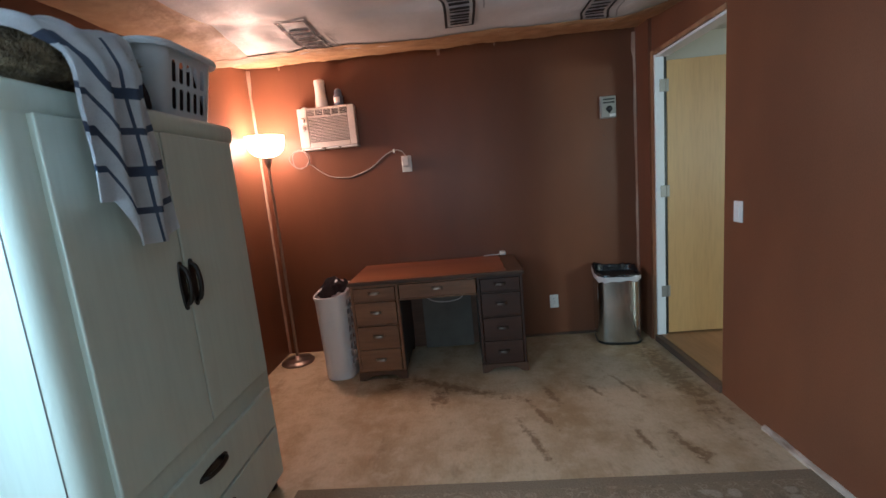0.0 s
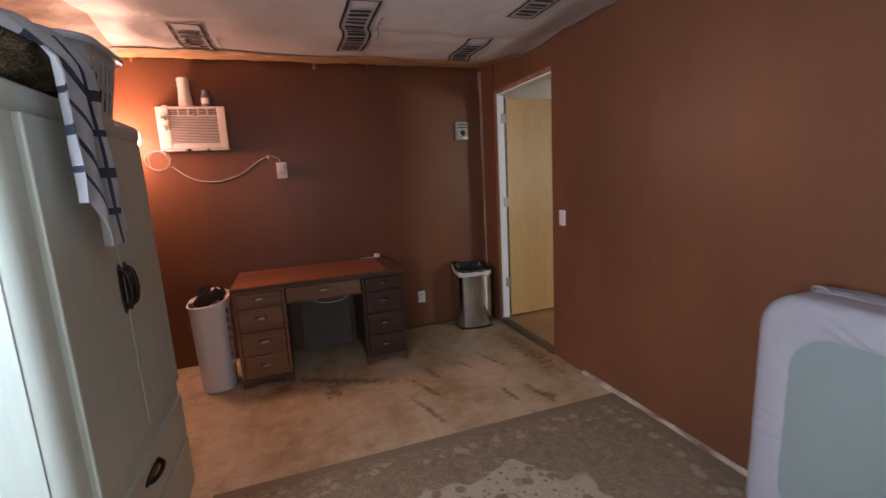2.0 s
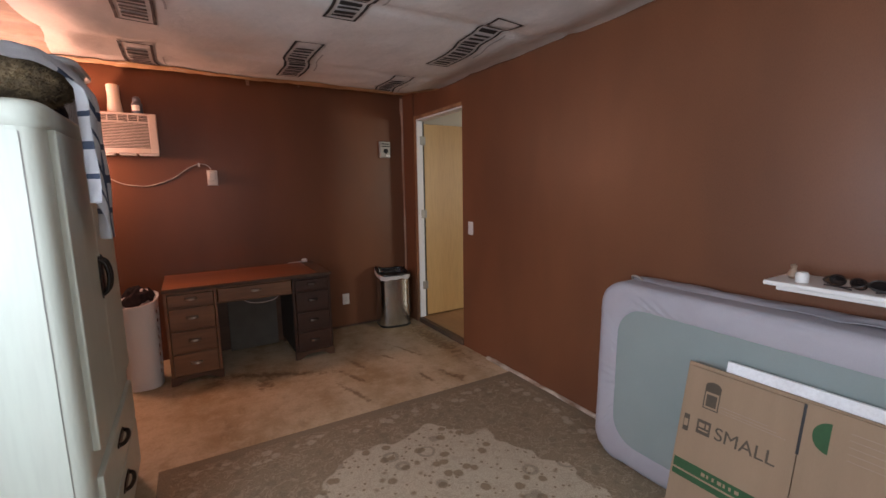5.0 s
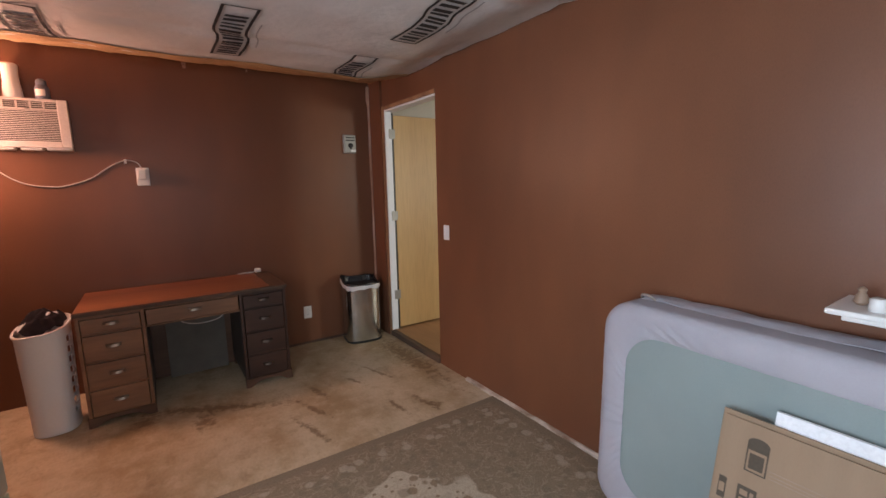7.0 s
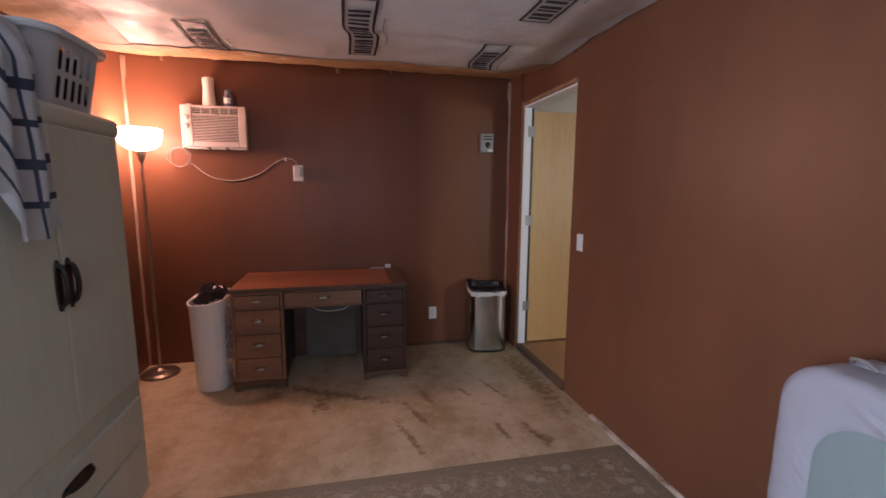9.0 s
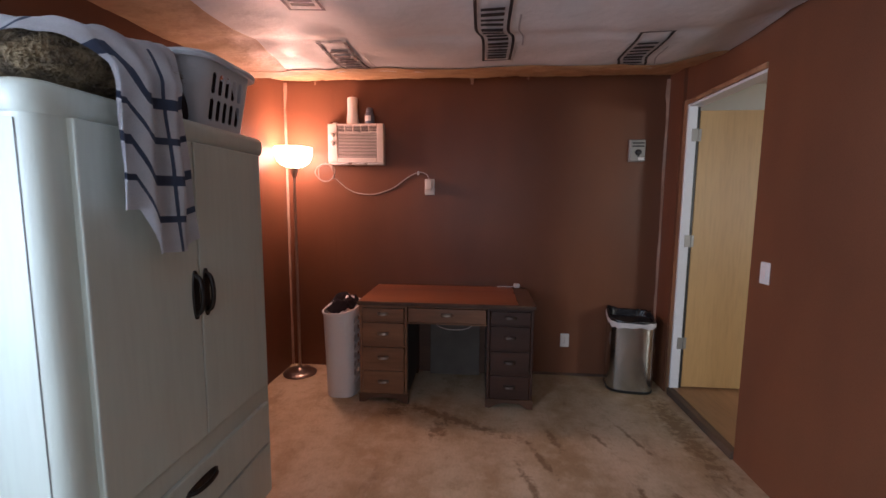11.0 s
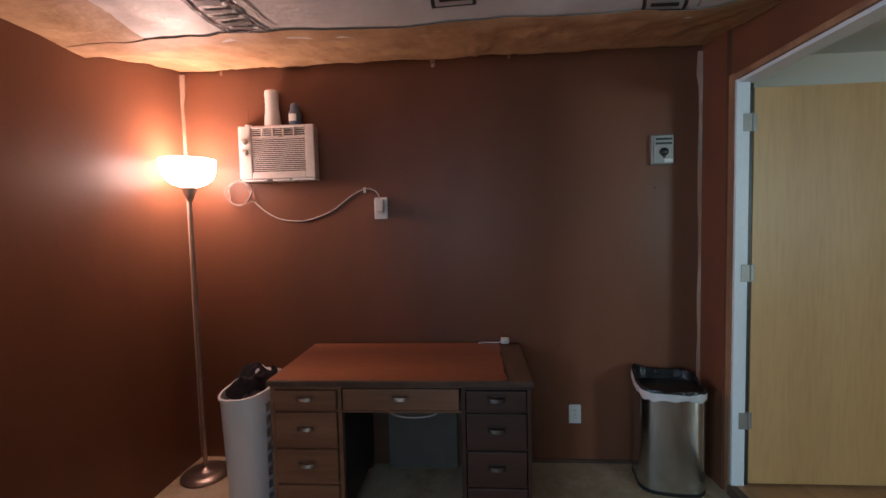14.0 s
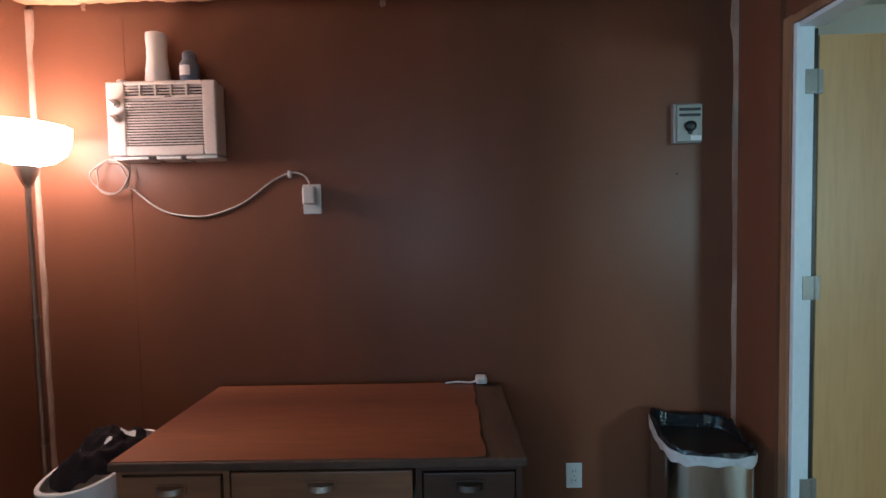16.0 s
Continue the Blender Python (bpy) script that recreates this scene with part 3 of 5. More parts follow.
# baseboard on the east wall, worn and flaking
b = bmesh.new()
loops = []
for i in range(80):
    y = 2.16 - i / 79 * (2.16 - W_SOUTH - 0.02)
    h = 0.026 + 0.008 * wob(1, y, 0, 9)
    d = 0.022 + 0.004 * wob(2, y, 0, 6)
    loops.append([(W_EAST, y, 0.0), (W_EAST - d, y, 0.0), (W_EAST - d, y, h * 0.6), (W_EAST - d * 0.4, y, h), (W_EAST, y, h)])
structure("baseboard", rings(loops, True, True, b), TRIM_OLD, "low worn baseboard with flaking cream paint")
structure("baseboard_north", box((0.46, W_NORTH - 0.012, 0.0), (1.52, W_NORTH, 0.022), 0.004), DESK_BARE, "thin dusty wooden strip along the wall foot")

# raw edges round the door opening
b = box((W_EAST - 0.012, DOOR_N, 0.0), (W_EAST, DOOR_N + 0.040, DOOR_TOP + 0.035), 0.003)
box((W_EAST - 0.010, DOOR_S - 0.004, DOOR_TOP), (W_EAST, DOOR_N, DOOR_TOP + 0.030), 0.003, bm=b)
structure("trim_door", b, RAW_WOOD, "bare pine edge round the door opening")
structure("door_jamb", box((W_EAST - 0.004, DOOR_N - 0.018, HALL_Z), (W_EAST + 0.062, DOOR_N, DOOR_TOP), 0.003), JAMB_WHITE,
          "white painted door jamb")
structure("door_head", box((W_EAST + 0.004, DOOR_S, DOOR_TOP - 0.018), (W_EAST + T + 0.02, DOOR_N - 0.018, DOOR_TOP), 0.002), JAMB_WHITE,
          "white painted head of the door frame")
structure("threshold", box((W_EAST - 0.018, DOOR_S, 0.0), (W_EAST + 0.030, DOOR_N, HALL_Z - 0.003), 0.005), SILL_WOOD,
          "worn dark wooden step below the doorway")

# ---- the next room ----
HX0, HX1, HY0, HY1 = W_EAST + T, 5.40, -1.45, 3.72
structure("hall_floor", box((W_EAST + 0.028, HY0, -0.12), (HX1, HY1 + T, HALL_Z)), HALL_FLOOR, "honey coloured wood floor of the hall")
structure("hall_ceiling", box((HX0, HY0, 2.42), (HX1, HY1, 2.52)), HALL_CEIL, "white painted hall ceiling")
structure("hall_wall_north", box((HX0, HY1, 0), (HX1, HY1 + T, 2.52)), HOUSE_WALL, "pale painted hall wall")
structure("hall_wall_east", box((HX1, HY0 - T, 0), (HX1 + T, HY1 + T, 2.52)), HOUSE_WALL, "pale painted hall wall")
VX0, VX1, VZ0, VZ1 = 4.30, 4.95, 1.10, 2.10
b = box((HX0, HY0 - T, 0), (VX0, HY0, 2.52))
box((VX1, HY0 - T, 0), (HX1, HY0, 2.52), bm=b)
box((VX0, HY0 - T, 0), (VX1, HY0, VZ0), bm=b)
box((VX0, HY0 - T, VZ1), (VX1, HY0, 2.52), bm=b)
structure("hall_wall_south", b, HOUSE_WALL, "pale painted hall wall around a window")
structure("hall_wall_west", box((HX0, HY0, HALL_Z), (HX0 + 0.012, DOOR_S - 0.05, 2.42)), HOUSE_WALL, "pale painted hall wall")
window("window_2", VX0, VX1, VZ0, VZ1, HY0 - 0.08)
structure("ground", box((-60, -60, -0.2), (60, 60, -0.13)), FLOOR, "bare ground outside the windows")

# the door, swung open into the hall
door = base("door_1", (1.64, 3.416, HALL_Z), "open flush birch door with a clear finish", "door")
door["kind"] = "structure"
part("slab", box((1.622, 3.404, HALL_Z + 0.012), (2.470, 3.44, 2.160), 0.002), BIRCH, door)
for z in (1.985, 1.207, 0.415):
    h = box((1.564, 3.3935, z - 0.045), (1.606, 3.3975, z + 0.045), 0.001)
    box((1.612, 3.3995, z - 0.045), (1.634, 3.4035, z + 0.045), 0.001, bm=h)
    tube([(1.609, 3.397, z - 0.048), (1.609, 3.397, z + 0.048)], 0.005, 10, h)
    hg = part("hinge", h, STEEL, door, "satin steel butt hinge")
    for dz in (-0.03, 0, 0.03):
        part("screw", lathe((0, 0), ((0.003, 0), (0.003, 0.001)), 8), BOX_GREY, hg).data.transform(
            Matrix.Translation((1.576, 3.3932, z + dz)) @ Matrix.Rotation(radians(90), 4, "X"))


# added black strip: the dark of the gap between jamb and slab
structure("door_stop", box((1.5985, 3.408, HALL_Z), (1.6205, 3.438, DOOR_TOP - 0.02), 0.001), BLACK_PLASTIC, "added black strip for the shade in the door gap")


# ---- the rug ----
def rug_top(u, v):
    x, y = (u - 0.5) * 2.40, (v - 0.5) * 3.10
    return (x, y, 0.0085 + 0.002 * wob(x, y, 0, 3))


b = sheet(rug_top, 60, 80, 0.007)
rug = single("rug", b, RUG, "worn taupe oriental rug with an ivory flowered field", "rug", smooth=True)
rug.matrix_world = pose(0.30, 0.306, 0, 0, 0, -0.9)


# ---- wardrobe ----
def bail(owner, at, axis):
    """A leaf-shaped dark back plate with a bowed grip over it."""
    x, y, z = at
    half = 0.086
    turn = Matrix.Translation(at) @ (Matrix.Rotation(radians(90), 4, "X") if axis == "Y" else Matrix())
    loops = []
    for i in range(21):
        q = -1 + i / 10
        w = 0.005 + 0.013 * (1 - q * q) ** 0.5
        loops.append([(0.0, -w, q * half), (0.005, -w * 0.8, q * half), (0.005, w * 0.8, q * half), (0.0, w, q * half)])
    plate_ = rings(loops)
    plate_.transform(turn)
    h = part("handle", plate_, DARK_METAL, owner, "dark bronze leaf-shaped handle", True)
    grip = tube(smooth_line([(0.002, 0, -0.070), (0.020, 0, -0.052), (0.028, 0, 0.0), (0.020, 0, 0.052), (0.002, 0, 0.070)], 6), 0.0085, 10)
    grip.transform(turn)
    part("grip", grip, DARK_METAL, h, smooth=True)


def wardrobe():
    X0, X1, Y0, Y1, TOP = -1.630, -0.965, 0.950, 1.978, 1.765
    w = base("wardrobe", ((X0 + X1) / 2, (Y0 + Y1) / 2, 0), "tall cream painted wardrobe with double doors and drawers", "wardrobe")
    r = 0.055
    part("body", rings([round_rect((X0, Y0), (X1, Y1), r, z, 8) for z in (0.075, TOP - 0.05)]), CREAM, w, smooth=True)
    o = 0.016
    part("top", rings([round_rect((X0 - 0.01, Y0 - a), (X1 + a, Y1 + a), r + a, z, 8) for a, z in
                       ((0.002, TOP - 0.075), (o * 0.8, TOP - 0.062), (o, TOP - 0.045), (o, TOP - 0.022), (o * 0.7, TOP - 0.008), (-0.004, TOP))]), CREAM, w, smooth=True)
    # dark colour stands in for the shade in the gap under the body
    part("plinth", rings([round_rect((X0 + 0.02, Y0 + 0.03), (X1 - 0.045, Y1 - 0.03), 0.04, z, 4) for z in (0.012, 0.075)]), DARK_WOOD, w, "recessed plinth, dark for the shade under the wardrobe")
    # raised grooves of the side panel
    for x in (-1.012, -1.56):
        part("groove", box((x, Y0 - 0.0018, 0.12), (x + 0.0012, Y0 + 0.004, TOP - 0.09)), BOX_GREY, w)
    part("side_panel", box((-1.555, Y0 - 0.0016, 0.12), (-1.013, Y0 + 0.004, TOP - 0.088), 0.0006), CREAM, w)
    # doors
    f = X1
    for y0, y1, hy in ((1.030, 1.457, 1.432), (1.463, 1.905, 1.490)):
        d = part("door", box((f - 0.004, y0, 0.635), (f + 0.020, y1, 1.690), 0.005), CREAM, w)
        bail(d, (f + 0.020, hy, 1.163), "Z")
    # drawers
    for z0, z1, zc in ((0.352, 0.545, 0.480), (0.098, 0.340, 0.280)):
        d = part("drawer", box((f - 0.004, 1.020, z0), (f + 0.018, 1.905, z1), 0.005), CREAM, w)
        bail(d, (f + 0.018, 1.412, zc), "Y")
    for y in (Y0 + 0.07, Y1 - 0.07):
        for x in (X0 + 0.07, X1 - 0.06):
            part("foot", lathe((x, y), ((0.024, 0.0), (0.030, 0.008), (0.028, 0.02)), 12), BLACK_PLASTIC, w)


wardrobe()
WT = 1.765


# laundry basket on the wardrobe
def basket():
    k = base("laundry_basket", (-1.27, 1.76, WT), "pale plastic laundry basket with slotted sides holding dark clothes", "basket")
    X0, X1, Y0, Y1, H = -1.57, -1.020, 1.610, 1.908, 0.250
    def wall_at(s, h, inset=0.0):
        g = 0.045 * h / H
        lo, hi = (X0 - g + inset, Y0 - g + inset), (X1 + g - inset, Y1 + g - inset)
        return lo, hi
    b = bmesh.new()
    lo, hi = wall_at(0, 0)
    rings([round_rect(lo, hi, 0.05, WT + 0.003, 5), round_rect(lo, hi, 0.05, WT + 0.010, 5)], True, True, b)
    part("bottom", b, BASKET_PLASTIC, k)

    def side(p0, p1, cols, name):
        """One slotted side from plan point p0 to p1, leaning outward; rows of rounded slots."""
        p0, p1 = Vector((*p0, 0)), Vector((*p1, 0))
        along = (p1 - p0)
        out = Vector((along.y, -along.x, 0)).normalized()
        L = along.length
        N, M = cols * 16 + 8, 54
        slots = []
        for c in range(cols):
            for z0, z1 in ((0.030, 0.112), (0.128, 0.208)):
                slots.append(((c + 0.75) / (cols + 0.5), z0, z1))
        hw = 0.31 / (cols + 0.5)
        b = bmesh.new()
        g = [[b.verts.new(p0 + along * (i / N) + out * (0.045 * (j / M)) + Vector((0, 0, WT + 0.006 + H * j / M))) for j in range(M + 1)] for i in range(N + 1)]
        for i in range(N):
            for j in range(M):
                u, z = (i + 0.5) / N, H * (j + 0.5) / M
                hole = False
                for su, z0, z1 in slots:
                    du = abs(u - su) / hw
                    if du < 1 and z0 < z < z1:
                        e = min(z - z0, z1 - z) / (hw * L)
                        if e > 1 or du * du + (1 - e) ** 2 < 1:
                            hole = True
                if not hole:
                    b.faces.new((g[i][j], g[i + 1][j], g[i + 1][j + 1], g[i][j + 1]))
        bmesh.ops.delete(b, geom=[v for v in b.verts if not v.link_faces], context="VERTS")
        bmesh.ops.solidify(b, geom=b.faces[:], thickness=0.004)
        part(name, b, BASKET_PLASTIC, k)
    r = 0.03
    side((X1, Y0 + r), (X1, Y1 - r), 5, "side")
    side((X0 + r, Y0), (X1 - r, Y0), 7, "side")
    side((X1 - r, Y1), (X0 + r, Y1), 7, "side")
    side((X0, Y1 - r), (X0, Y0 + r), 5, "side")
    for cx, cy, a0 in ((X1 - r, Y0 + r, -90), (X1 - r, Y1 - r, 0), (X0 + r, Y1 - r, 90), (X0 + r, Y0 + r, 180)):
        def cornerf(u, v, cx=cx, cy=cy, a0=a0):
            a = radians(a0 + 90 * u)
            q = r + 0.045 * v
            return (cx + q * math.cos(a), cy + q * math.sin(a), WT + 0.006 + H * v)
        part("corner", sheet(cornerf, 6, 6, 0.004), BASKET_PLASTIC, k, smooth=True)
    g = 0.045
    loops = [round_rect((X0 - g - a, Y0 - g - a), (X1 + g + a, Y1 + g + a), 0.075 + a, WT + H + dz, 6) for a, dz in
             ((0, -0.004), (0.022, -0.010), (0.026, 0.004), (0.018, 0.016), (0.0, 0.014), (-0.004, 0.004), (0, -0.004))]
    part("rim", rings(loops, True, False), BASKET_PLASTIC, k, smooth=True)
    def pile(u, v):
        x, y = X0 + 0.006 + u * (X1 - X0 - 0.012), Y0 + 0.006 + v * (Y1 - Y0 - 0.012)
        e = min(u, 1 - u, v, 1 - v)
        return (x, y, WT + 0.02 + 0.225 * min(1, e * 24) + 0.04 * wob(x, y, 0, 9))
    tagged(part("clothes_fill", sheet(pile, 48, 36, 0.004), CLOTH_DARK, k, "dark crumpled clothes", True))


basket()


# plush blanket folded on top of the wardrobe
def fleece(u, v):
    a = u * 2 * math.pi
    prof = math.sin(math.pi * min(max(v, 0.02), 0.98)) ** 0.32
    c, d = math.cos(a), math.sin(a)
    x = -1.25 + 0.315 * math.copysign(abs(c) ** 0.45, c) * prof * (1 + 0.03 * wob(u * 6, v * 3, 0, 1))
    y = 1.238 + 0.240 * math.copysign(abs(d) ** 0.45, d) * prof * (1 + 0.04 * wob(u * 5, v * 4, 7, 1))
    z = WT + 0.005 + (0.140 + 0.19 * max(0.0, y - 1.0)) * v + 0.008 * wob(x, y, v * 3, 9)
    return (x, y, max(z, WT + 0.004))


b = sheet(fleece, 72, 26)
bmesh.ops.remove_doubles(b, verts=b.verts, dist=0.0008)
for vtx in b.verts:
    vtx.co += Vector((wob(*vtx.co, 34), wob(*(vtx.co + Vector((9, 0, 0))), 34), 0.5 * wob(*(vtx.co + Vector((0, 9, 0))), 34))) * 0.009
    vtx.co.z = max(vtx.co.z, WT + 0.003)
rng = random.Random(4)
tufts = []
b.faces.ensure_lookup_table()
for fc in list(b.faces):
    for _ in range(6):
        p = Vector((0, 0, 0))
        ws = [rng.random() for _ in fc.verts]
        for wgt, vtx in zip(ws, fc.verts):
            p += vtx.co * (wgt / sum(ws))
        out = (p - Vector((-1.27, 1.230, WT + 0.09))).normalized()
        tufts.append((p, out))
for p, out in tufts:
    if p.z < WT + 0.012:
        continue
    side = Vector((rng.uniform(-1, 1), rng.uniform(-1, 1), rng.uniform(-1, 1))).normalized()
    tip = p + (out + side * 0.7) * rng.uniform(0.008, 0.018)
    tip.z = max(tip.z, WT + 0.004)
    b.faces.new([b.verts.new(q) for q in (p + side * 0.0022, p - side * 0.0022, tip)])
single("plush_blanket", b, FLEECE, "folded grey brown plush blanket lying on the wardrobe", "blanket", smooth=True)


# dark garment bunched between the blanket and the basket
def garment(u, v):
    a = 2 * math.pi * u
    h = math.sin(math.pi / 2 * v)
    swell = math.cos(math.pi / 2 * v) ** 0.5 * (1 + 0.22 * wob(math.cos(a) * 2, math.sin(a) * 2, v * 3, 1.3))
    x = -1.115 + 0.125 * math.cos(a) * swell
    y = 1.475 + 0.080 * math.sin(a) * swell
    return (x, y, WT + 0.004 + 0.235 * h + 0.020 * wob(x, y, v, 14) * v)


b = sheet(garment, 48, 22)
bmesh.ops.remove_doubles(b, verts=b.verts, dist=0.0006)
single("garment", b, CLOTH_DARK, "black garment bunched beside the laundry basket", "clothing", smooth=True)


# checked towel that lies over blanket and basket edge and hangs down the wardrobe front
def towel(u, v):
    short = 0.88 + 0.12 * min(1, max(0, (u - 0.25) * 8)) - 0.03 * max(0, u - 0.8) * 5
    s = v * short
    turn = 0.56
    drop = min(1.0, max(0.0, (s - turn + 0.12) / 0.16))
    drop = drop * drop * (3 - 2 * drop)
    flat = min(s, turn) / turn
    x = -1.50 + 0.585 * flat ** 0.9
    y_lay = 1.020 + 0.44 * u + 0.03 * wob(u, s * 3, 4, 3)
    y_hang = 1.070 + (0.275 + 0.09 * max(0.0, s - 0.6)) * u
    y = y_lay * (1 - drop) + y_hang * drop
    top = WT + 0.172 + 0.070 * u - 0.05 * max(0.0, 0.14 - u) / 0.14 + 0.014 * wob(u * 2, s * 4, 3, 2.2) + 0.008 * wob(u * 3, s * 5, 8, 4) - 0.05 * max(0.0, flat - 0.7)
    z = top if s < turn - 0.12 else top * (1 - drop) + (WT + 0.05 - (s - turn) * 1.09) * drop
    fold = (0.020 * math.sin(u * 17 + s * 2) + 0.007 * wob(u * 3, v * 3, 0, 2)) * drop
    return (x + 0.034 * drop + fold if drop < 1 else max(x + 0.034 + fold, -0.918), y, z)


b = sheet(towel, 44, 110)
b.faces.ensure_lookup_table()
b.verts.ensure_lookup_table()
for fidx, fc in enumerate(b.faces):
    i, j = divmod(fidx, 110)
    u, v = i / 44, j / 110
    across = any(abs(v - c) < 0.0115 for c in (0.24, 0.42, 0.60, 0.695, 0.80, 0.905))
    downw = any(abs(u - c) < 0.02 for c in (0.66,))
    fc.material_index = 1 if across or (downw and 0.5 < v) else 0
bmesh.ops.solidify(b, geom=b.faces[:], thickness=0.003)
single("towel", b, [CLOTH_WHITE, CLOTH_BLUE], "white cotton towel with navy checks draped over the wardrobe", "towel", smooth=True)


# ---- floor lamp ----
def floor_lamp():
    x, y = LAMP
    k = base("floor_lamp", (x, y, 0), "lit torchiere floor lamp with brushed metal pole and glowing bowl", "lamp")
    part("base_plate", lathe((x, y), ((0.135, 0.0), (0.138, 0.010), (0.130, 0.022), (0.085, 0.034), (0.035, 0.040), (0.020, 0.055), (0.012, 0.060)), 40), POLE_METAL, k, smooth=True)
    for z0, z1, r in ((0.058, 0.60, 0.0125), (0.60, 1.14, 0.0115), (1.14, 1.68, 0.0105)):
        part("pole", lathe((x, y), ((r, z0), (r, z1)), 16), POLE_METAL, k, smooth=True)
        part("collar", lathe((x, y), ((r + 0.0008, z1 - 0.016), (r + 0.003, z1 - 0.012), (r + 0.003, z1 - 0.004), (r + 0.0008, z1)), 16), POLE_METAL, k, smooth=True)
    part("cup", lathe((x, y), ((0.012, 1.672), (0.018, 1.682), (0.034, 1.725), (0.042, 1.752), (0.036, 1.754)), 24), POLE_METAL, k, smooth=True)
    b = lathe((x, y), ((0.040, 1.756), (0.090, 1.772), (0.128, 1.808), (0.145, 1.858), (0.149, 1.915), (0.145, 1.915), (0.141, 1.859), (0.124, 1.812), (0.087, 1.777), (0.040, 1.761)), 40, False)
    s = part("shade", b, SHADE, k, "glowing frosted glass bowl", True)
    s.visible_shadow = False
    part("bulb", lathe((x, y), ((0.013, 1.762), (0.016, 1.79), (0.030, 1.82), (0.032, 1.845), (0.020, 1.870), (0.004, 1.878)), 16), SHADE, k, "bright warm bulb", True).visible_shadow = False


floor_lamp()


# ---- desk ----
def desk():
    X0, X1, Y0, Y1 = -0.834, 0.444, 3.030, 3.665
    k = base("desk", ((X0 + X1) / 2, (Y0 + Y1) / 2, 0), "old walnut kneehole desk with worn veneer and four drawers a side", "desk")
    part("tabletop", box((X0, Y0 - 0.012, 0.738), (X1 + 0.004, Y1, 0.766), 0.006), DESK_BARE, k, "dull worn desk top")

    def veneer(u, v):
        xr = 0.315 + 0.012 * wob(1, v, 0, 7)
        return (X0 + 0.006 + u * (xr - X0), Y0 - 0.004 + v * (Y1 - Y0), 0.769 + (0.006 * max(0, u - 0.96) * 25 * (1 - v) * 0.5))
    part("veneer", sheet(veneer, 40, 20, 0.0025), DESK_TOP, k, "polished red brown veneer with a peeled edge")
    peds = ((X0 + 0.008, -0.471), (0.107, X1 - 0.008))
    for a, c in peds:
        p = box((a, Y0 + 0.012, 0.065), (a + 0.020, Y1 - 0.02, 0.738), 0.002)
        box((c - 0.020, Y0 + 0.012, 0.065), (c, Y1 - 0.02, 0.738), 0.002, bm=p)
        box((a + 0.020, Y1 - 0.035, 0.065), (c - 0.020, Y1 - 0.02, 0.738), bm=p)
        box((a + 0.020, Y0 + 0.035, 0.065), (c - 0.020, Y1 - 0.035, 0.08), bm=p)
        for z in (0.0655, 0.250, 0.430, 0.614, 0.724):
            box((a + 0.020, Y0 + 0.012, z - (0 if z < 0.07 else 0.006)), (c - 0.020, Y0 + 0.035, z + (0.006 if z < 0.7 else 0.014)), bm=p)
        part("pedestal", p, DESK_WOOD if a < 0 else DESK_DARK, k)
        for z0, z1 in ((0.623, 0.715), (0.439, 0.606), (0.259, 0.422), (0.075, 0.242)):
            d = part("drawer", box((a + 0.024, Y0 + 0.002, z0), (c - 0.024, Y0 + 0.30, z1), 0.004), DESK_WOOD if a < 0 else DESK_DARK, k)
            pull(d, (a + c) / 2, Y0 + 0.002, (z0 + z1) / 2 + 0.008)
        # bracket foot with a cut-out arch
        n = 18
        loops = []
        for i in range(n + 1):
            x = a - 0.006 + (c - a + 0.012) * i / n
            q = abs(i / n - 0.5) * 2
            arch = 0.0 if q > 0.72 else 0.040 * (1 - (q / 0.72) ** 4)
            loops.append([(x, Y0 + 0.004, arch), (x, Y0 + 0.030, arch), (x, Y0 + 0.030, 0.066), (x, Y0 + 0.004, 0.066)])
        part("bracket_foot", rings(loops), DESK_FRAME, k)
        for fx in (a, c - 0.05):
            part("foot", box((fx, Y1 - 0.07, 0.0), (fx + 0.05, Y1 - 0.02, 0.066), 0.004), DESK_FRAME, k)
    m = box((-0.470, Y0 + 0.010, 0.728), (0.106, Y0 + 0.034, 0.7375))
    box((-0.470, Y0 + 0.010, 0.606), (0.106, Y0 + 0.034, 0.616), bm=m)
    part("apron", m, DESK_WOOD, k)
    d = part("drawer", box((-0.462, Y0 + 0.002, 0.620), (0.098, Y0 + 0.34, 0.724), 0.004), DESK_WOOD, k)
    pull(d, -0.182, Y0 + 0.002, 0.682)
    # black facings that paint the kneehole's shade onto the pedestals' inner sides
    for x0, x1 in ((-0.4705, -0.4670), (0.103, 0.1065)):
        part("inner_side", box((x0, Y0 + 0.036, 0.066), (x1, Y1 - 0.036, 0.600)), BLACK_PLASTIC, k, "inner side of the kneehole, black for its shade")
    part("back_panel", box((-0.470, Y1 - 0.035, 0.012), (0.106, Y1 - 0.026, 0.737)), DESK_FRAME, k)
    part("modesty_board", box((-0.366, Y1 - 0.060, 0.0), (0.056, Y1 - 0.040, 0.640), 0.003), DESK_BACK, k, "dull grey backing board")
    k.location.x -= 0.008


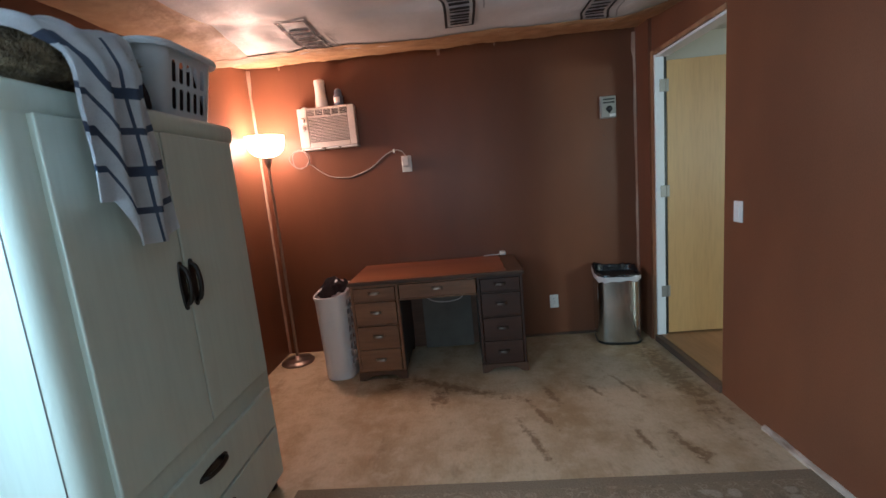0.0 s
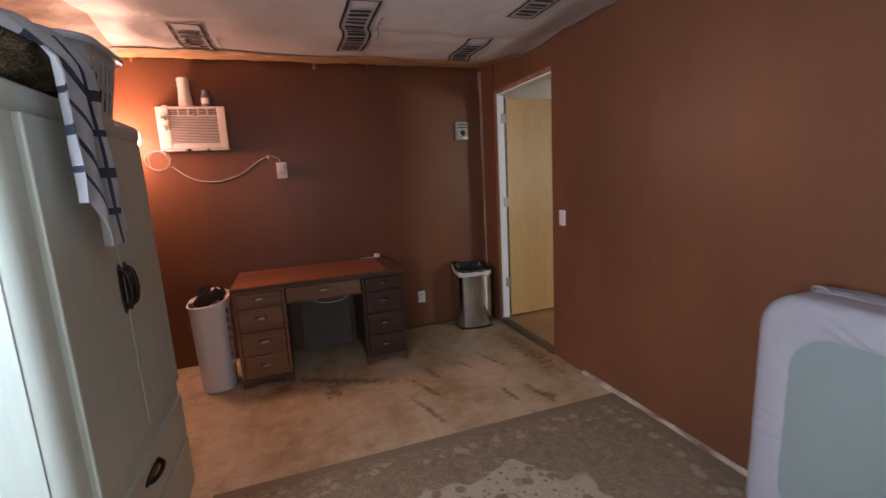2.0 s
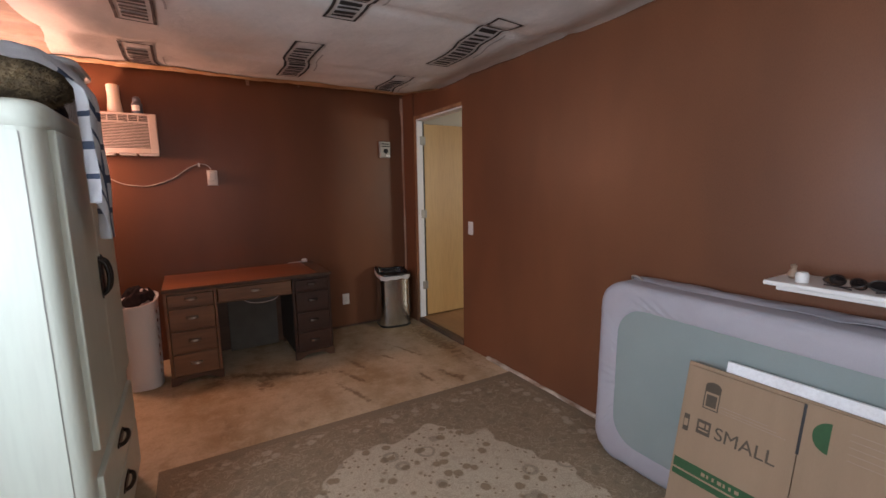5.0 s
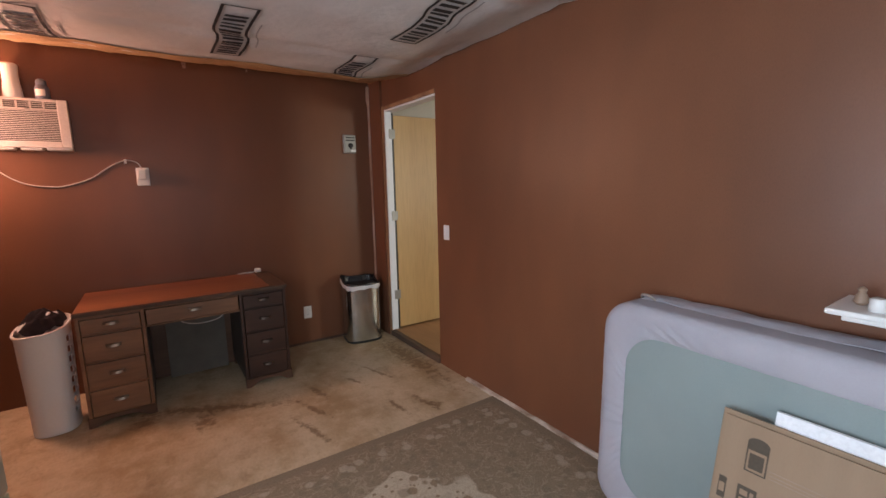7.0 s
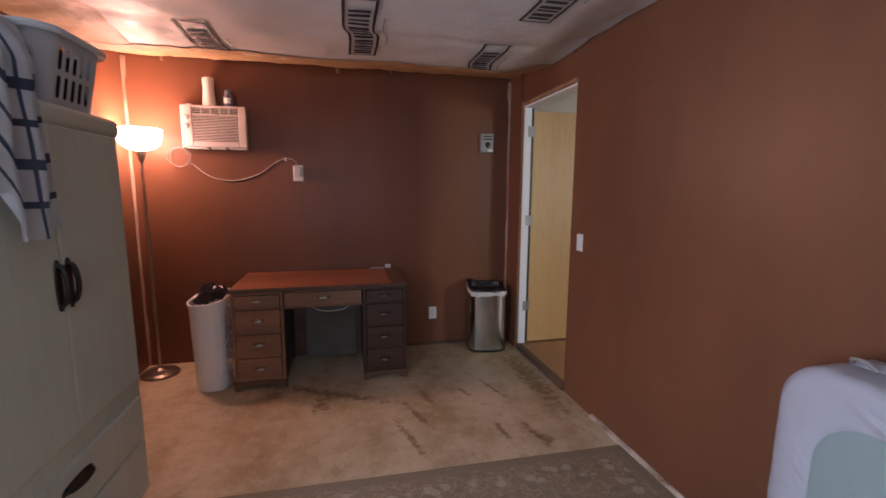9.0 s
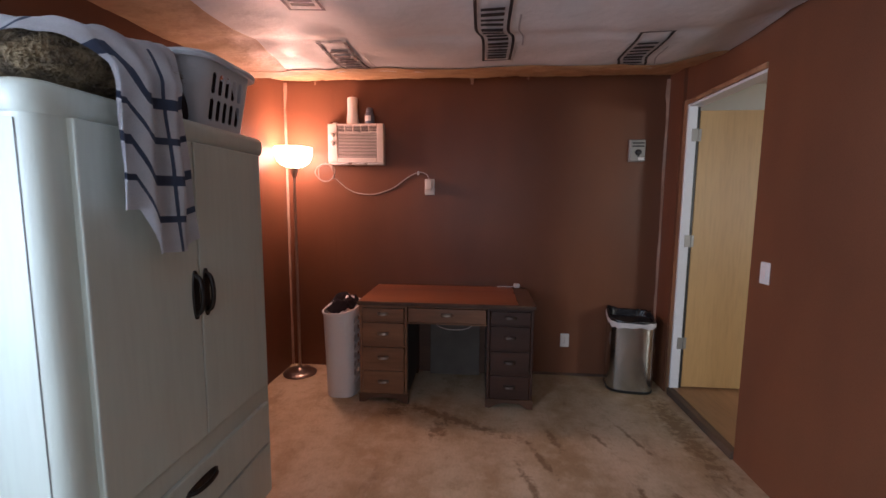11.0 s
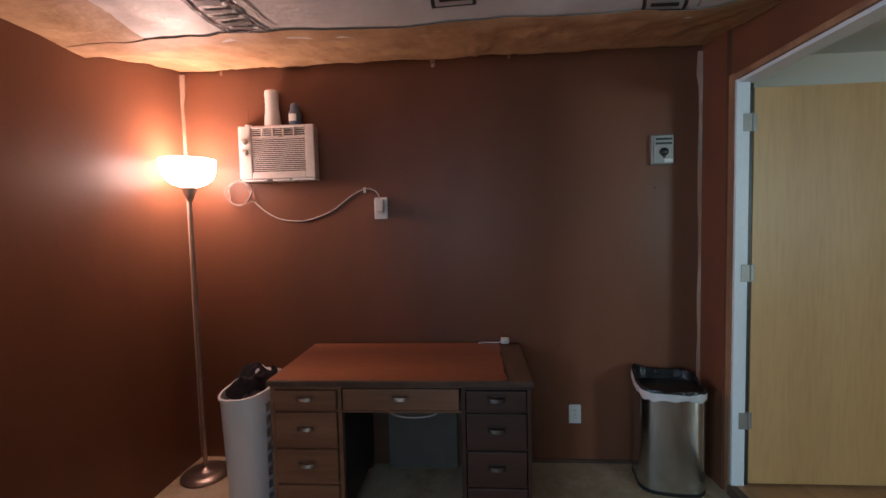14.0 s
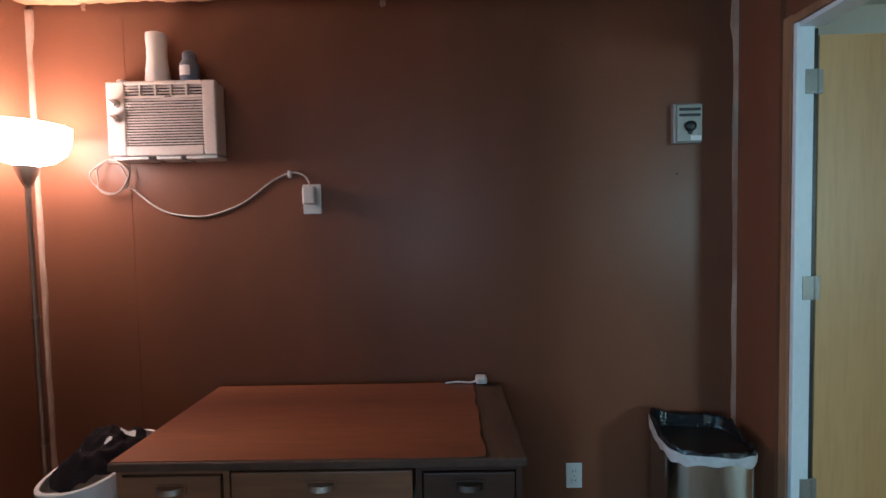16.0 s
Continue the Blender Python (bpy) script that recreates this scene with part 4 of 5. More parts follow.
def pull(drawer, x, y, z):
    """A cup pull: back plate and hooded bail."""
    b = box((x - 0.050, y - 0.003, z - 0.014), (x + 0.050, y, z + 0.016), 0.001)
    part("plate", b, DESK_WOOD if x < 0.1 else DESK_DARK, drawer)
    loops = []
    for i in range(13):
        s = -1 + i / 6
        w = math.sqrt(max(0.02, 1 - s * s * 0.96))
        loops.append([(x + 0.040 * s, y - 0.003, z + 0.010), (x + 0.040 * s, y - 0.005 - 0.018 * w, z + 0.008), (x + 0.040 * s, y - 0.006 - 0.022 * w, z - 0.008),
                      (x + 0.040 * s, y - 0.004 - 0.018 * w, z - 0.008), (x + 0.040 * s, y - 0.003, z + 0.004)])
    part("handle", rings(loops), PULL_BRASS if x < 0.1 else PULL_DULL, drawer, "dull metal cup pull", True)


desk()

# cord that hangs in the kneehole, and the plug that lies on the desk
b = tube(smooth_line([(-0.290, 3.105, 0.621), (-0.275, 3.105, 0.590), (-0.215, 3.105, 0.560), (-0.130, 3.105, 0.552), (-0.045, 3.105, 0.565), (-0.010, 3.105, 0.592), (0.0, 3.105, 0.621)], 8), 0.004)
single("hanging_cord", b, CORD_WHITE, "white cord hanging in a loop under the desk", "cord", smooth=True)
b = tube(smooth_line([(0.190, 3.635, 0.776), (0.240, 3.647, 0.777), (0.300, 3.635, 0.778), (0.335, 3.640, 0.786)], 6), 0.004)
box((0.325, 3.623, 0.771), (0.375, 3.665, 0.806), 0.008, bm=b)
box((0.332, 3.610, 0.780), (0.360, 3.625, 0.800), 0.004, bm=b)
single("plug_adapter", b, WHITE_PLASTIC, "white plug adapter with a short cord on the desk", "plug")


# ---- hamper ----
def hamper():
    cx, cy = -1.008, 3.200
    k = base("laundry_hamper", (cx, cy, 0), "tall white plastic hamper with side holes, full of dark clothes", "hamper")
    n, m = 72, 60
    b = bmesh.new()

    def pt(i, j, off=0.0):
        a = 2 * math.pi * i / n
        v = j / m
        rx, ry = 0.116 + 0.017 * v - off, 0.132 + 0.035 * v - off
        c, s = math.cos(a), math.sin(a)
        e = 0.75
        x = cx + rx * math.copysign(abs(c) ** e, c)
        y = cy + ry * math.copysign(abs(s) ** e, s)
        top = 0.680 + 0.026 * (0.6 * c + 0.8 * s)
        return (x, y, 0.004 + top * v)
    g = [[b.verts.new(pt(i, j)) for j in range(m + 1)] for i in range(n)]
    for i in range(n):
        a = 360 * (i + 0.5) / n
        a = a - 360 if a > 180 else a
        for j in range(m):
            hole = False
            if 8 < j < 54 and -30 < a < 70:
                ci, rj = round((a + 18) / 13.33), (j - 8) // 6
                if abs(a + 18 - ci * 13.33) < 5.1 and (j - 8) % 6 < 4:
                    hole = True
            if not hole:
                q = (i + 1) % n
                b.faces.new((g[i][j], g[q][j], g[q][j + 1], g[i][j + 1]))
    b.faces.new([g[i][0] for i in range(n)])
    bmesh.ops.delete(b, geom=[v for v in b.verts if not v.link_faces], context="VERTS")
    bmesh.ops.solidify(b, geom=b.faces[:], thickness=0.003)
    part("body", b, WHITE_PLASTIC, k, smooth=True)
    loops = []
    for a, dz in ((0.0, -0.010), (-0.007, -0.008), (-0.008, 0.002), (-0.003, 0.006), (0.004, 0.004), (0.0, -0.010)):
        loops.append([(p[0], p[1], p[2] + dz) for p in (pt(i, m, a) for i in range(n))])
    part("rim", rings(loops, True, False), WHITE_PLASTIC, k, smooth=True)

    def heap(u, v):
        a = 2 * math.pi * u
        x, y = cx + 0.120 * v * math.cos(a), cy + 0.152 * v * math.sin(a)
        return (x, y, 0.690 + 0.026 * (0.6 * math.cos(a) + 0.8 * math.sin(a)) * v + 0.075 * (1 - v * v) + 0.040 * wob(x, y, 0, 15) + 0.016 * wob(x, y, 3, 38))
    b = sheet(heap, 64, 28)
    bmesh.ops.remove_doubles(b, verts=b.verts, dist=0.0005)
    for fc in b.faces:
        c = fc.calc_center_median()
        fc.material_index = 1 if wob(c.x, c.y, 5, 17) > 0.40 else 0
    part("clothes_fill", b, [CLOTH_DARK, CLOTH_WHITE], k, "dark clothes with pale patches", True)


hamper()


# ---- steel bin ----
def bin_():
    H, turn = 0.560, radians(-7)
    c = Vector((1.252, 3.520, 0))
    k = base("trash_can", c, "brushed steel rubbish bin with a black liner folded over its rim", "bin")

    plan = [Vector((p[0], p[1] - (0.022 * (1 - (p[0] / 0.168) ** 2) if p[1] < 0 else 0.0), 0)) for p in round_rect((-0.168, -0.125), (0.168, 0.140), 0.068, 0, 16)]
    # more points along the straight runs, so that the front bows smoothly
    fine = []
    for p, q in zip(plan, plan[1:] + plan[:1]):
        cuts = 14 if (q - p).length > 0.05 else 1
        for i in range(cuts):
            m = p.lerp(q, i / cuts)
            if cuts > 1 and p.y < -0.05 and q.y < -0.05:
                m.y = -0.125 - 0.022 * (1 - (m.x / 0.168) ** 2)
            fine.append(m)
    N = len(fine)

    def outline(z, grow=0.0):
        """Plan of the bin: a slightly bowed front, rounded corners, a flat back."""
        pts = []
        for m in fine:
            x, y = m.x * (1 + grow / 0.16), m.y * (1 + grow / 0.14)
            pts.append((c.x + x * math.cos(turn) - y * math.sin(turn), c.y + x * math.sin(turn) + y * math.cos(turn), z))
        return pts
    part("foot_ring", rings([outline(0.0, 0.000), outline(0.006, 0.005), outline(0.022, 0.004)]), BLACK_PLASTIC, k, "black plastic foot ring", True)
    shell = bmesh.new()
    rows = [[shell.verts.new(p) for p in outline(z, 0.002)] for z in (0.020, 0.29, H)]
    for a, b_ in zip(rows, rows[1:]):
        for i in range(N):
            n = (i + 1) % N
            if fine[i].y < 0.085 and fine[n].y < 0.085:
                shell.faces.new((a[i], a[n], b_[n], b_[i]))
    bmesh.ops.delete(shell, geom=[v for v in shell.verts if not v.link_faces], context="VERTS")
    bmesh.ops.solidify(shell, geom=shell.faces[:], thickness=0.0015)
    part("body", shell, BRUSHED, k, "brushed stainless steel front", True)
    part("back_shell", rings([outline(z, -0.004) for z in (0.020, H - 0.004)]), BLACK_PLASTIC, k, "black plastic back")

    def ring(grow, z, amp, seed):
        out = []
        for i, p in enumerate(outline(0)):
            d = Vector(p) - c
            back = max(0.0, fine[i].y / 0.14)
            west = max(0.0, -fine[i].x / 0.168) ** 3 * max(0.0, 0.5 + fine[i].y / 0.28)
            q = c + d * (1 + grow + amp * 0.10 * wob(36.0 * i / N * 0.7, seed, 0, 1))
            lift = 0.035 * back + 0.045 * west if z > H - 0.02 else 0.03 * back + 0.035 * west
            out.append((q.x, q.y, z + lift + amp * wob(36.0 * i / N * 0.56, seed, 4, 1)))
        return out
    part("liner_hem", rings([ring(0.045, H - 0.034, 0.030, 1), ring(0.055, H - 0.012, 0.018, 2), ring(0.045, H + 0.006, 0.010, 3)], True, False), BAG_EDGE, k, "pale crinkled hem of the liner", True)
    part("liner", rings([ring(0.045, H + 0.006, 0.010, 3), ring(0.020, H + 0.020, 0.022, 4), ring(-0.06, H + 0.012, 0.020, 5), ring(-0.09, H - 0.05, 0.02, 6), ring(-0.12, H - 0.25, 0.02, 7), ring(-0.6, H - 0.36, 0.02, 8)], True, False), BAG_BLACK, k, "glossy black liner", True)


bin_()


# ---- air conditioner in the wall ----
def air_conditioner():
    X0, X1, Z0, Z1, F = -1.245, -0.772, 1.806, 2.124, 3.605
    k = base("air_conditioner", ((X0 + X1) / 2, W_NORTH, Z0), "off-white window air conditioner set through the wall", "air conditioner")
    fr = box((X0, F, Z0), (X0 + 0.080, F + 0.03, Z1), 0.006)
    box((X1 - 0.058, F, Z0), (X1, F + 0.03, Z1), 0.006, bm=fr)
    box((X0 + 0.080, F, Z1 - 0.016), (X1 - 0.058, F + 0.03, Z1), 0.004, bm=fr)
    box((X0 + 0.080, F, Z0), (X1 - 0.058, F + 0.03, Z0 + 0.042), 0.004, bm=fr)
    box((X0 + 0.080, F + 0.002, Z1 - 0.072), (X1 - 0.058, F + 0.03, Z1 - 0.062), bm=fr)
    part("front_frame", fr, AC_PLASTIC, k)
    part("housing", box((X0 + 0.006, F + 0.030, Z0 + 0.004), (X1 - 0.006, W_NORTH - 0.004, Z1 - 0.004), 0.004), AC_PLASTIC, k)
    part("grille_back", box((X0 + 0.080, F + 0.022, Z0 + 0.042), (X1 - 0.058, F + 0.0295, Z1 - 0.016)), AC_SHADE, k)
    z = Z0 + 0.048
    while z < Z1 - 0.080:
        part("slat", box((X0 + 0.080, F + 0.004, z), (X1 - 0.058, F + 0.014, z + 0.0048)), AC_PLASTIC, k)
        z += 0.0118
    for i in range(3):
        z = Z1 - 0.052 + i * 0.0125
        part("slat", box((X0 + 0.080, F + 0.004, z), (X1 - 0.058, F + 0.012, z + 0.0036)), AC_PLASTIC, k)
    w = (X1 - X0 - 0.138) / 5
    for i in range(1, 5):
        x = X0 + 0.080 + w * i
        part("divider", box((x - 0.004, F + 0.002, Z1 - 0.062), (x + 0.004, F + 0.022, Z1 - 0.016)), AC_PLASTIC, k)
    part("badge", box((X0 + 0.255, F - 0.001, Z1 - 0.071), (X0 + 0.280, F + 0.002, Z1 - 0.064)), BOX_GREY, k)
    for z in (Z1 - 0.095, Z1 - 0.160):
        kn = lathe((0, 0), ((0.020, 0.0), (0.020, 0.008), (0.016, 0.018), (0.014, 0.019)), 18)
        box((-0.004, -0.018, 0.018), (0.004, 0.018, 0.028), 0.001, bm=kn)
        p = part("knob", kn, AC_PLASTIC, k)
        p.data.transform(Matrix.Translation((X0 + 0.042, F, z)) @ Matrix.Rotation(radians(90), 4, "X") @ Matrix.Rotation(radians(55), 4, "Z"))
    # filler panel at the side and foam under it
    part("filler_panel", box((X0 - 0.014, F + 0.050, Z0 - 0.006), (X0 + 0.004, W_NORTH, Z1 + 0.006), 0.002), AC_PLASTIC, k)
    for a, c in ((0.02, 0.17), (0.20, 0.31), (0.33, 0.468)):
        part("foam_strip", box((X0 + a, F + 0.010, Z0 - 0.016), (X0 + c, W_NORTH, Z0 - 0.001), 0.004), WHITE_PLASTIC, k)
    return Z1


AC_TOP = air_conditioner() + 0.0005

# things on the air conditioner
b = bmesh.new()
prof = ((0.049, 0.0), (0.051, 0.010), (0.048, 0.055), (0.042, 0.100), (0.041, 0.150), (0.044, 0.198), (0.042, 0.212), (0.030, 0.218))
loops = [circle((-1.042, 3.648), r, 24, AC_TOP + z, r * 0.80) for r, z in prof]
fresh = base("air_freshener", (-1.042, 3.648, AC_TOP), "white plastic air freshener dispenser on the air conditioner", "air freshener")
part("body", rings(loops, True, True, b), WHITE_PLASTIC, fresh, smooth=True)
part("nozzle", box((-1.048, 3.617, AC_TOP + 0.150), (-1.038, 3.630, AC_TOP + 0.172), 0.002), BLACK_PLASTIC, fresh, "dark spray opening")
part("button", box((-1.047, 3.612, AC_TOP + 0.060), (-1.039, 3.625, AC_TOP + 0.070), 0.002), BOX_GREY, fresh)
spray = base("spray_bottle", (-0.895, 3.640, AC_TOP), "small slate blue bottle with a pale label", "bottle")
part("body", lathe((-0.895, 3.640), ((0.036, AC_TOP), (0.039, AC_TOP + 0.008), (0.039, AC_TOP + 0.072), (0.027, AC_TOP + 0.092)), 24), BLUE_PLASTIC, spray, smooth=True)
part("cap", lathe((-0.895, 3.640), ((0.027, AC_TOP + 0.092), (0.029, AC_TOP + 0.100), (0.027, AC_TOP + 0.122), (0.014, AC_TOP + 0.133)), 20), BLUE_PLASTIC, spray, smooth=True)
part("label", rings([[(-0.895 + 0.0398 * math.cos(radians(a)), 3.640 + 0.0398 * math.sin(radians(a)), AC_TOP + z) for a in range(215, 300, 6)] for z in (0.020, 0.062)], False, False), WHITE_PLASTIC, spray, "pale paper label")
single("bottle_top", lathe((-1.185, 3.625), ((0.020, AC_TOP), (0.020, AC_TOP + 0.006), (0.017, AC_TOP + 0.009)), 20), WHITE_PLASTIC, "small white bottle top lying on the air conditioner", "bottle top")

# power cord: coil under the unit, then along the wall to the outlet
cord = base("power_cord", (-1.23, 3.692, 1.79), "pale power cord coiled below the air conditioner and plugged in", "cord")
loop = [(-1.215, 3.680, 1.800)]
for i in range(34):
    a = 2 * math.pi * i / 14
    loop.append((-1.302 + (0.078 + 0.012 * math.sin(i * 0.7)) * math.sin(a) + 0.012 * i / 34, 3.682 - 0.006 * (i % 3), 1.726 + (0.080 - 0.014 * (i / 34)) * math.cos(a)))
loop += [(-1.205, 3.690, 1.672)]
part("coil", tube(smooth_line(loop, 4), 0.0032), CORD_GREY, cord, smooth=True)
run = smooth_line([(-1.205, 3.690, 1.672), (-1.13, 3.694, 1.605), (-1.05, 3.694, 1.562), (-0.95, 3.694, 1.545), (-0.86, 3.694, 1.548), (-0.71, 3.694, 1.600),
                   (-0.58, 3.694, 1.692), (-0.49, 3.692, 1.731), (-0.43, 3.688, 1.718), (-0.405, 3.680, 1.685), (-0.400, 3.672, 1.660)], 8)
part("lead", tube(run, 0.0042), CORD_WHITE, cord, smooth=True)
part("clip", box((-0.503, 3.684, 1.708), (-0.487, 3.700, 1.740), 0.003), WHITE_PLASTIC, cord)
part("plug", box((-0.428, 3.645, 1.586), (-0.372, 3.6875, 1.666), 0.008), WHITE_PLASTIC, cord, "white block plug")


def plate(name, at, size, axis, label, category):
    """A wall plate with its two sockets or a rocker."""
    x, y, z = at
    w, h = size
    k = base(name, at, label, category)
    if axis == "y":
        part("plate", box((x - w / 2, y - 0.007, z - h / 2), (x + w / 2, y, z + h / 2), 0.004), WHITE_PLASTIC, k)
        for dz in (-0.022, 0.022):
            s = part("socket", box((x - 0.016, y - 0.009, z + dz - 0.015), (x + 0.016, y - 0.0065, z + dz + 0.015), 0.003), WHITE_PLASTIC, k)
            for dx in (-0.006, 0.006):
                part("slot", box((x + dx - 0.0012, y - 0.0095, z + dz - 0.004), (x + dx + 0.0012, y - 0.0088, z + dz + 0.006)), BLACK_PLASTIC, s)
        part("screw", box((x - 0.003, y - 0.0085, z - 0.003), (x + 0.003, y - 0.0068, z + 0.003), 0.001), BOX_GREY, k)
    else:
        part("plate", box((x - 0.007, y - w / 2, z - h / 2), (x, y + w / 2, z + h / 2), 0.004), WHITE_PLASTIC, k)
        part("rocker", box((x - 0.012, y - 0.016, z - 0.033), (x - 0.0065, y + 0.016, z + 0.033), 0.003), WHITE_PLASTIC, k)
    return k


plate("outlet", (-0.397, W_NORTH, 1.610), (0.083, 0.134), "y", "white double outlet plate on the brown wall", "outlet")
plate("outlet", (0.775, W_NORTH, 0.311), (0.074, 0.118), "y", "white double outlet plate low on the wall", "outlet")
plate("light_switch", (W_EAST, 2.410, 1.130), (0.074, 0.116), "x", "white rocker light switch beside the doorway", "switch")

# grey control box
k = base("disconnect_box", (1.294, W_NORTH, 1.824), "small grey metal control box with a black knob", "control box")
part("body", box((1.218, 3.672, 1.819), (1.342, W_NORTH, 1.993), 0.005), BOX_GREY, k)
part("cover", box((1.230, 3.666, 1.825), (1.342, 3.673, 1.988), 0.003), STEEL, k)
for z in (1.965, 1.940):
    part("slot", box((1.240, 3.6645, z - 0.006), (1.332, 3.6665, z + 0.006)), BLACK_PLASTIC, k)
p = part("knob", lathe((0, 0), ((0.024, 0), (0.022, 0.012), (0.016, 0.016)), 20), BLACK_PLASTIC, k, "black round knob", True)
p.data.transform(Matrix.Translation((1.288, 3.666, 1.891)) @ Matrix.Rotation(radians(90), 4, "X"))
part("knob_tail", box((1.282, 3.656, 1.857), (1.294, 3.666, 1.885), 0.002), BLACK_PLASTIC, k)
part("label", box((1.290, 3.6645, 1.829), (1.336, 3.6665, 1.851)), WHITE_PLASTIC, k, "white sticker")
single("wall_nail", tube([(1.248, W_NORTH, 1.688), (1.248, W_NORTH - 0.012, 1.688)], 0.004), DARK_METAL, "small nail in the brown wall", "nail")


# ---- mattress with its fitted sheet, standing on edge against the wall ----
def mattress():
    Y0, Y1, Z0, Z1 = -1.12, 0.795, 0.012, 0.982
    k = base("mattress", (1.40, (Y0 + Y1) / 2, 0.009), "narrow grey green mattress on edge in a white fitted sheet", "mattress")

    def ruffle(y, z):
        """Gathers of the elastic: close folds on the upright edge, slanting ones at the upper corner."""
        up = max(0.0, min(1.0, (y - 0.635) / 0.08))
        slant = math.exp(-((y - 0.535) / 0.22) ** 2) * (z > 0.75)
        return up * math.sin(z * 150 + 2 * wob(y, z, 0, 9)) * (0.5 + 0.5 * wob(0, z, 3, 6)) + 1.6 * slant * math.sin((y + z * 0.8) * 75 + 3 * wob(y, z, 1, 5))

    def loop(x, inset, r, wav, seed, kk=14):
        out = []
        for p in round_rect((Y0 + inset, Z0 + inset), (Y1 - inset, Z1 - inset), r, 0, kk):
            w = wav * wob(p[0], p[1], seed, 17)
            sag = 0.012 * math.sin(p[0] * 3.1) * (p[1] > 0.6)
            out.append((p[0], p[1] + sag + w * 0.5, w))
        fine = []
        for i, (a, c) in enumerate(zip(out, out[1:] + out[:1])):
            cuts = 90 if i % (kk + 1) == kk else 1
            fine += [(a[0] + (c[0] - a[0]) * q / cuts, a[1] + (c[1] - a[1]) * q / cuts) for q in range(cuts)]
        return [(x + wav * wob(q[0], q[1], seed + 3, 22) + wav * 0.9 * ruffle(q[0], q[1]), q[0] + wav * 0.5 * ruffle(q[0], q[1]), q[1] + 0.5 * wav * wob(q[0], q[1], seed, 15)) for q in fine]

    def lean(pts):
        return [(x + 0.020 * (z - 0.5), y, max(z, Z0)) for x, y, z in pts]
    part("pad", rings([lean(loop(x, i, r, 0, 0)) for x, i, r in ((1.500, 0.03, 0.10), (1.490, 0.014, 0.11), (1.290, 0.014, 0.11), (1.272, 0.03, 0.10), (1.268, 0.06, 0.09))]), TICKING, k, "grey green underside of the pad")
    n = len(loop(1.3, 0, 0.12, 0, 0))
    prof = ((1.504, 0.02, 0.000), (1.497, 0.004, 0.003), (1.40, 0.000, 0.005), (1.300, 0.000, 0.005), (1.278, 0.004, 0.004), (1.263, 0.020, 0.004),
            (1.258, 0.045, 0.005), (1.258, 0.075, 0.005), (1.259, 0.105, 0.004), (1.2655, 0.122, 0.002))
    b = rings([lean(loop(x, i, 0.125 + (0.02 if i > 0.08 else 0), w, 2)) for x, i, w in prof], True, False)
    part("fitted_sheet", b, SHEET, k, "lilac white sheet gathered round the edge", True)

    def tuck(u, v):
        y = 0.69 - u * 1.7
        return (1.39 + 0.11 * v + 0.010 * wob(u * 9, v * 3, 0, 1), y, 0.990 + 0.022 * abs(wob(u * 8, v * 2, 3, 1)) + 0.010 * math.sin(v * 3.1))
    part("strap", tube(smooth_line([(1.40, 0.690, 0.996), (1.375, 0.675, 1.016), (1.37, 0.645, 1.020), (1.385, 0.620, 1.000)], 6), 0.006, 8), CORD_GREY, k, "dark strap at the corner", True)
    part("sheet_fold", sheet(tuck, 70, 6, 0.003), SHEET, k, "bunched fold of the sheet", True)


mattress()


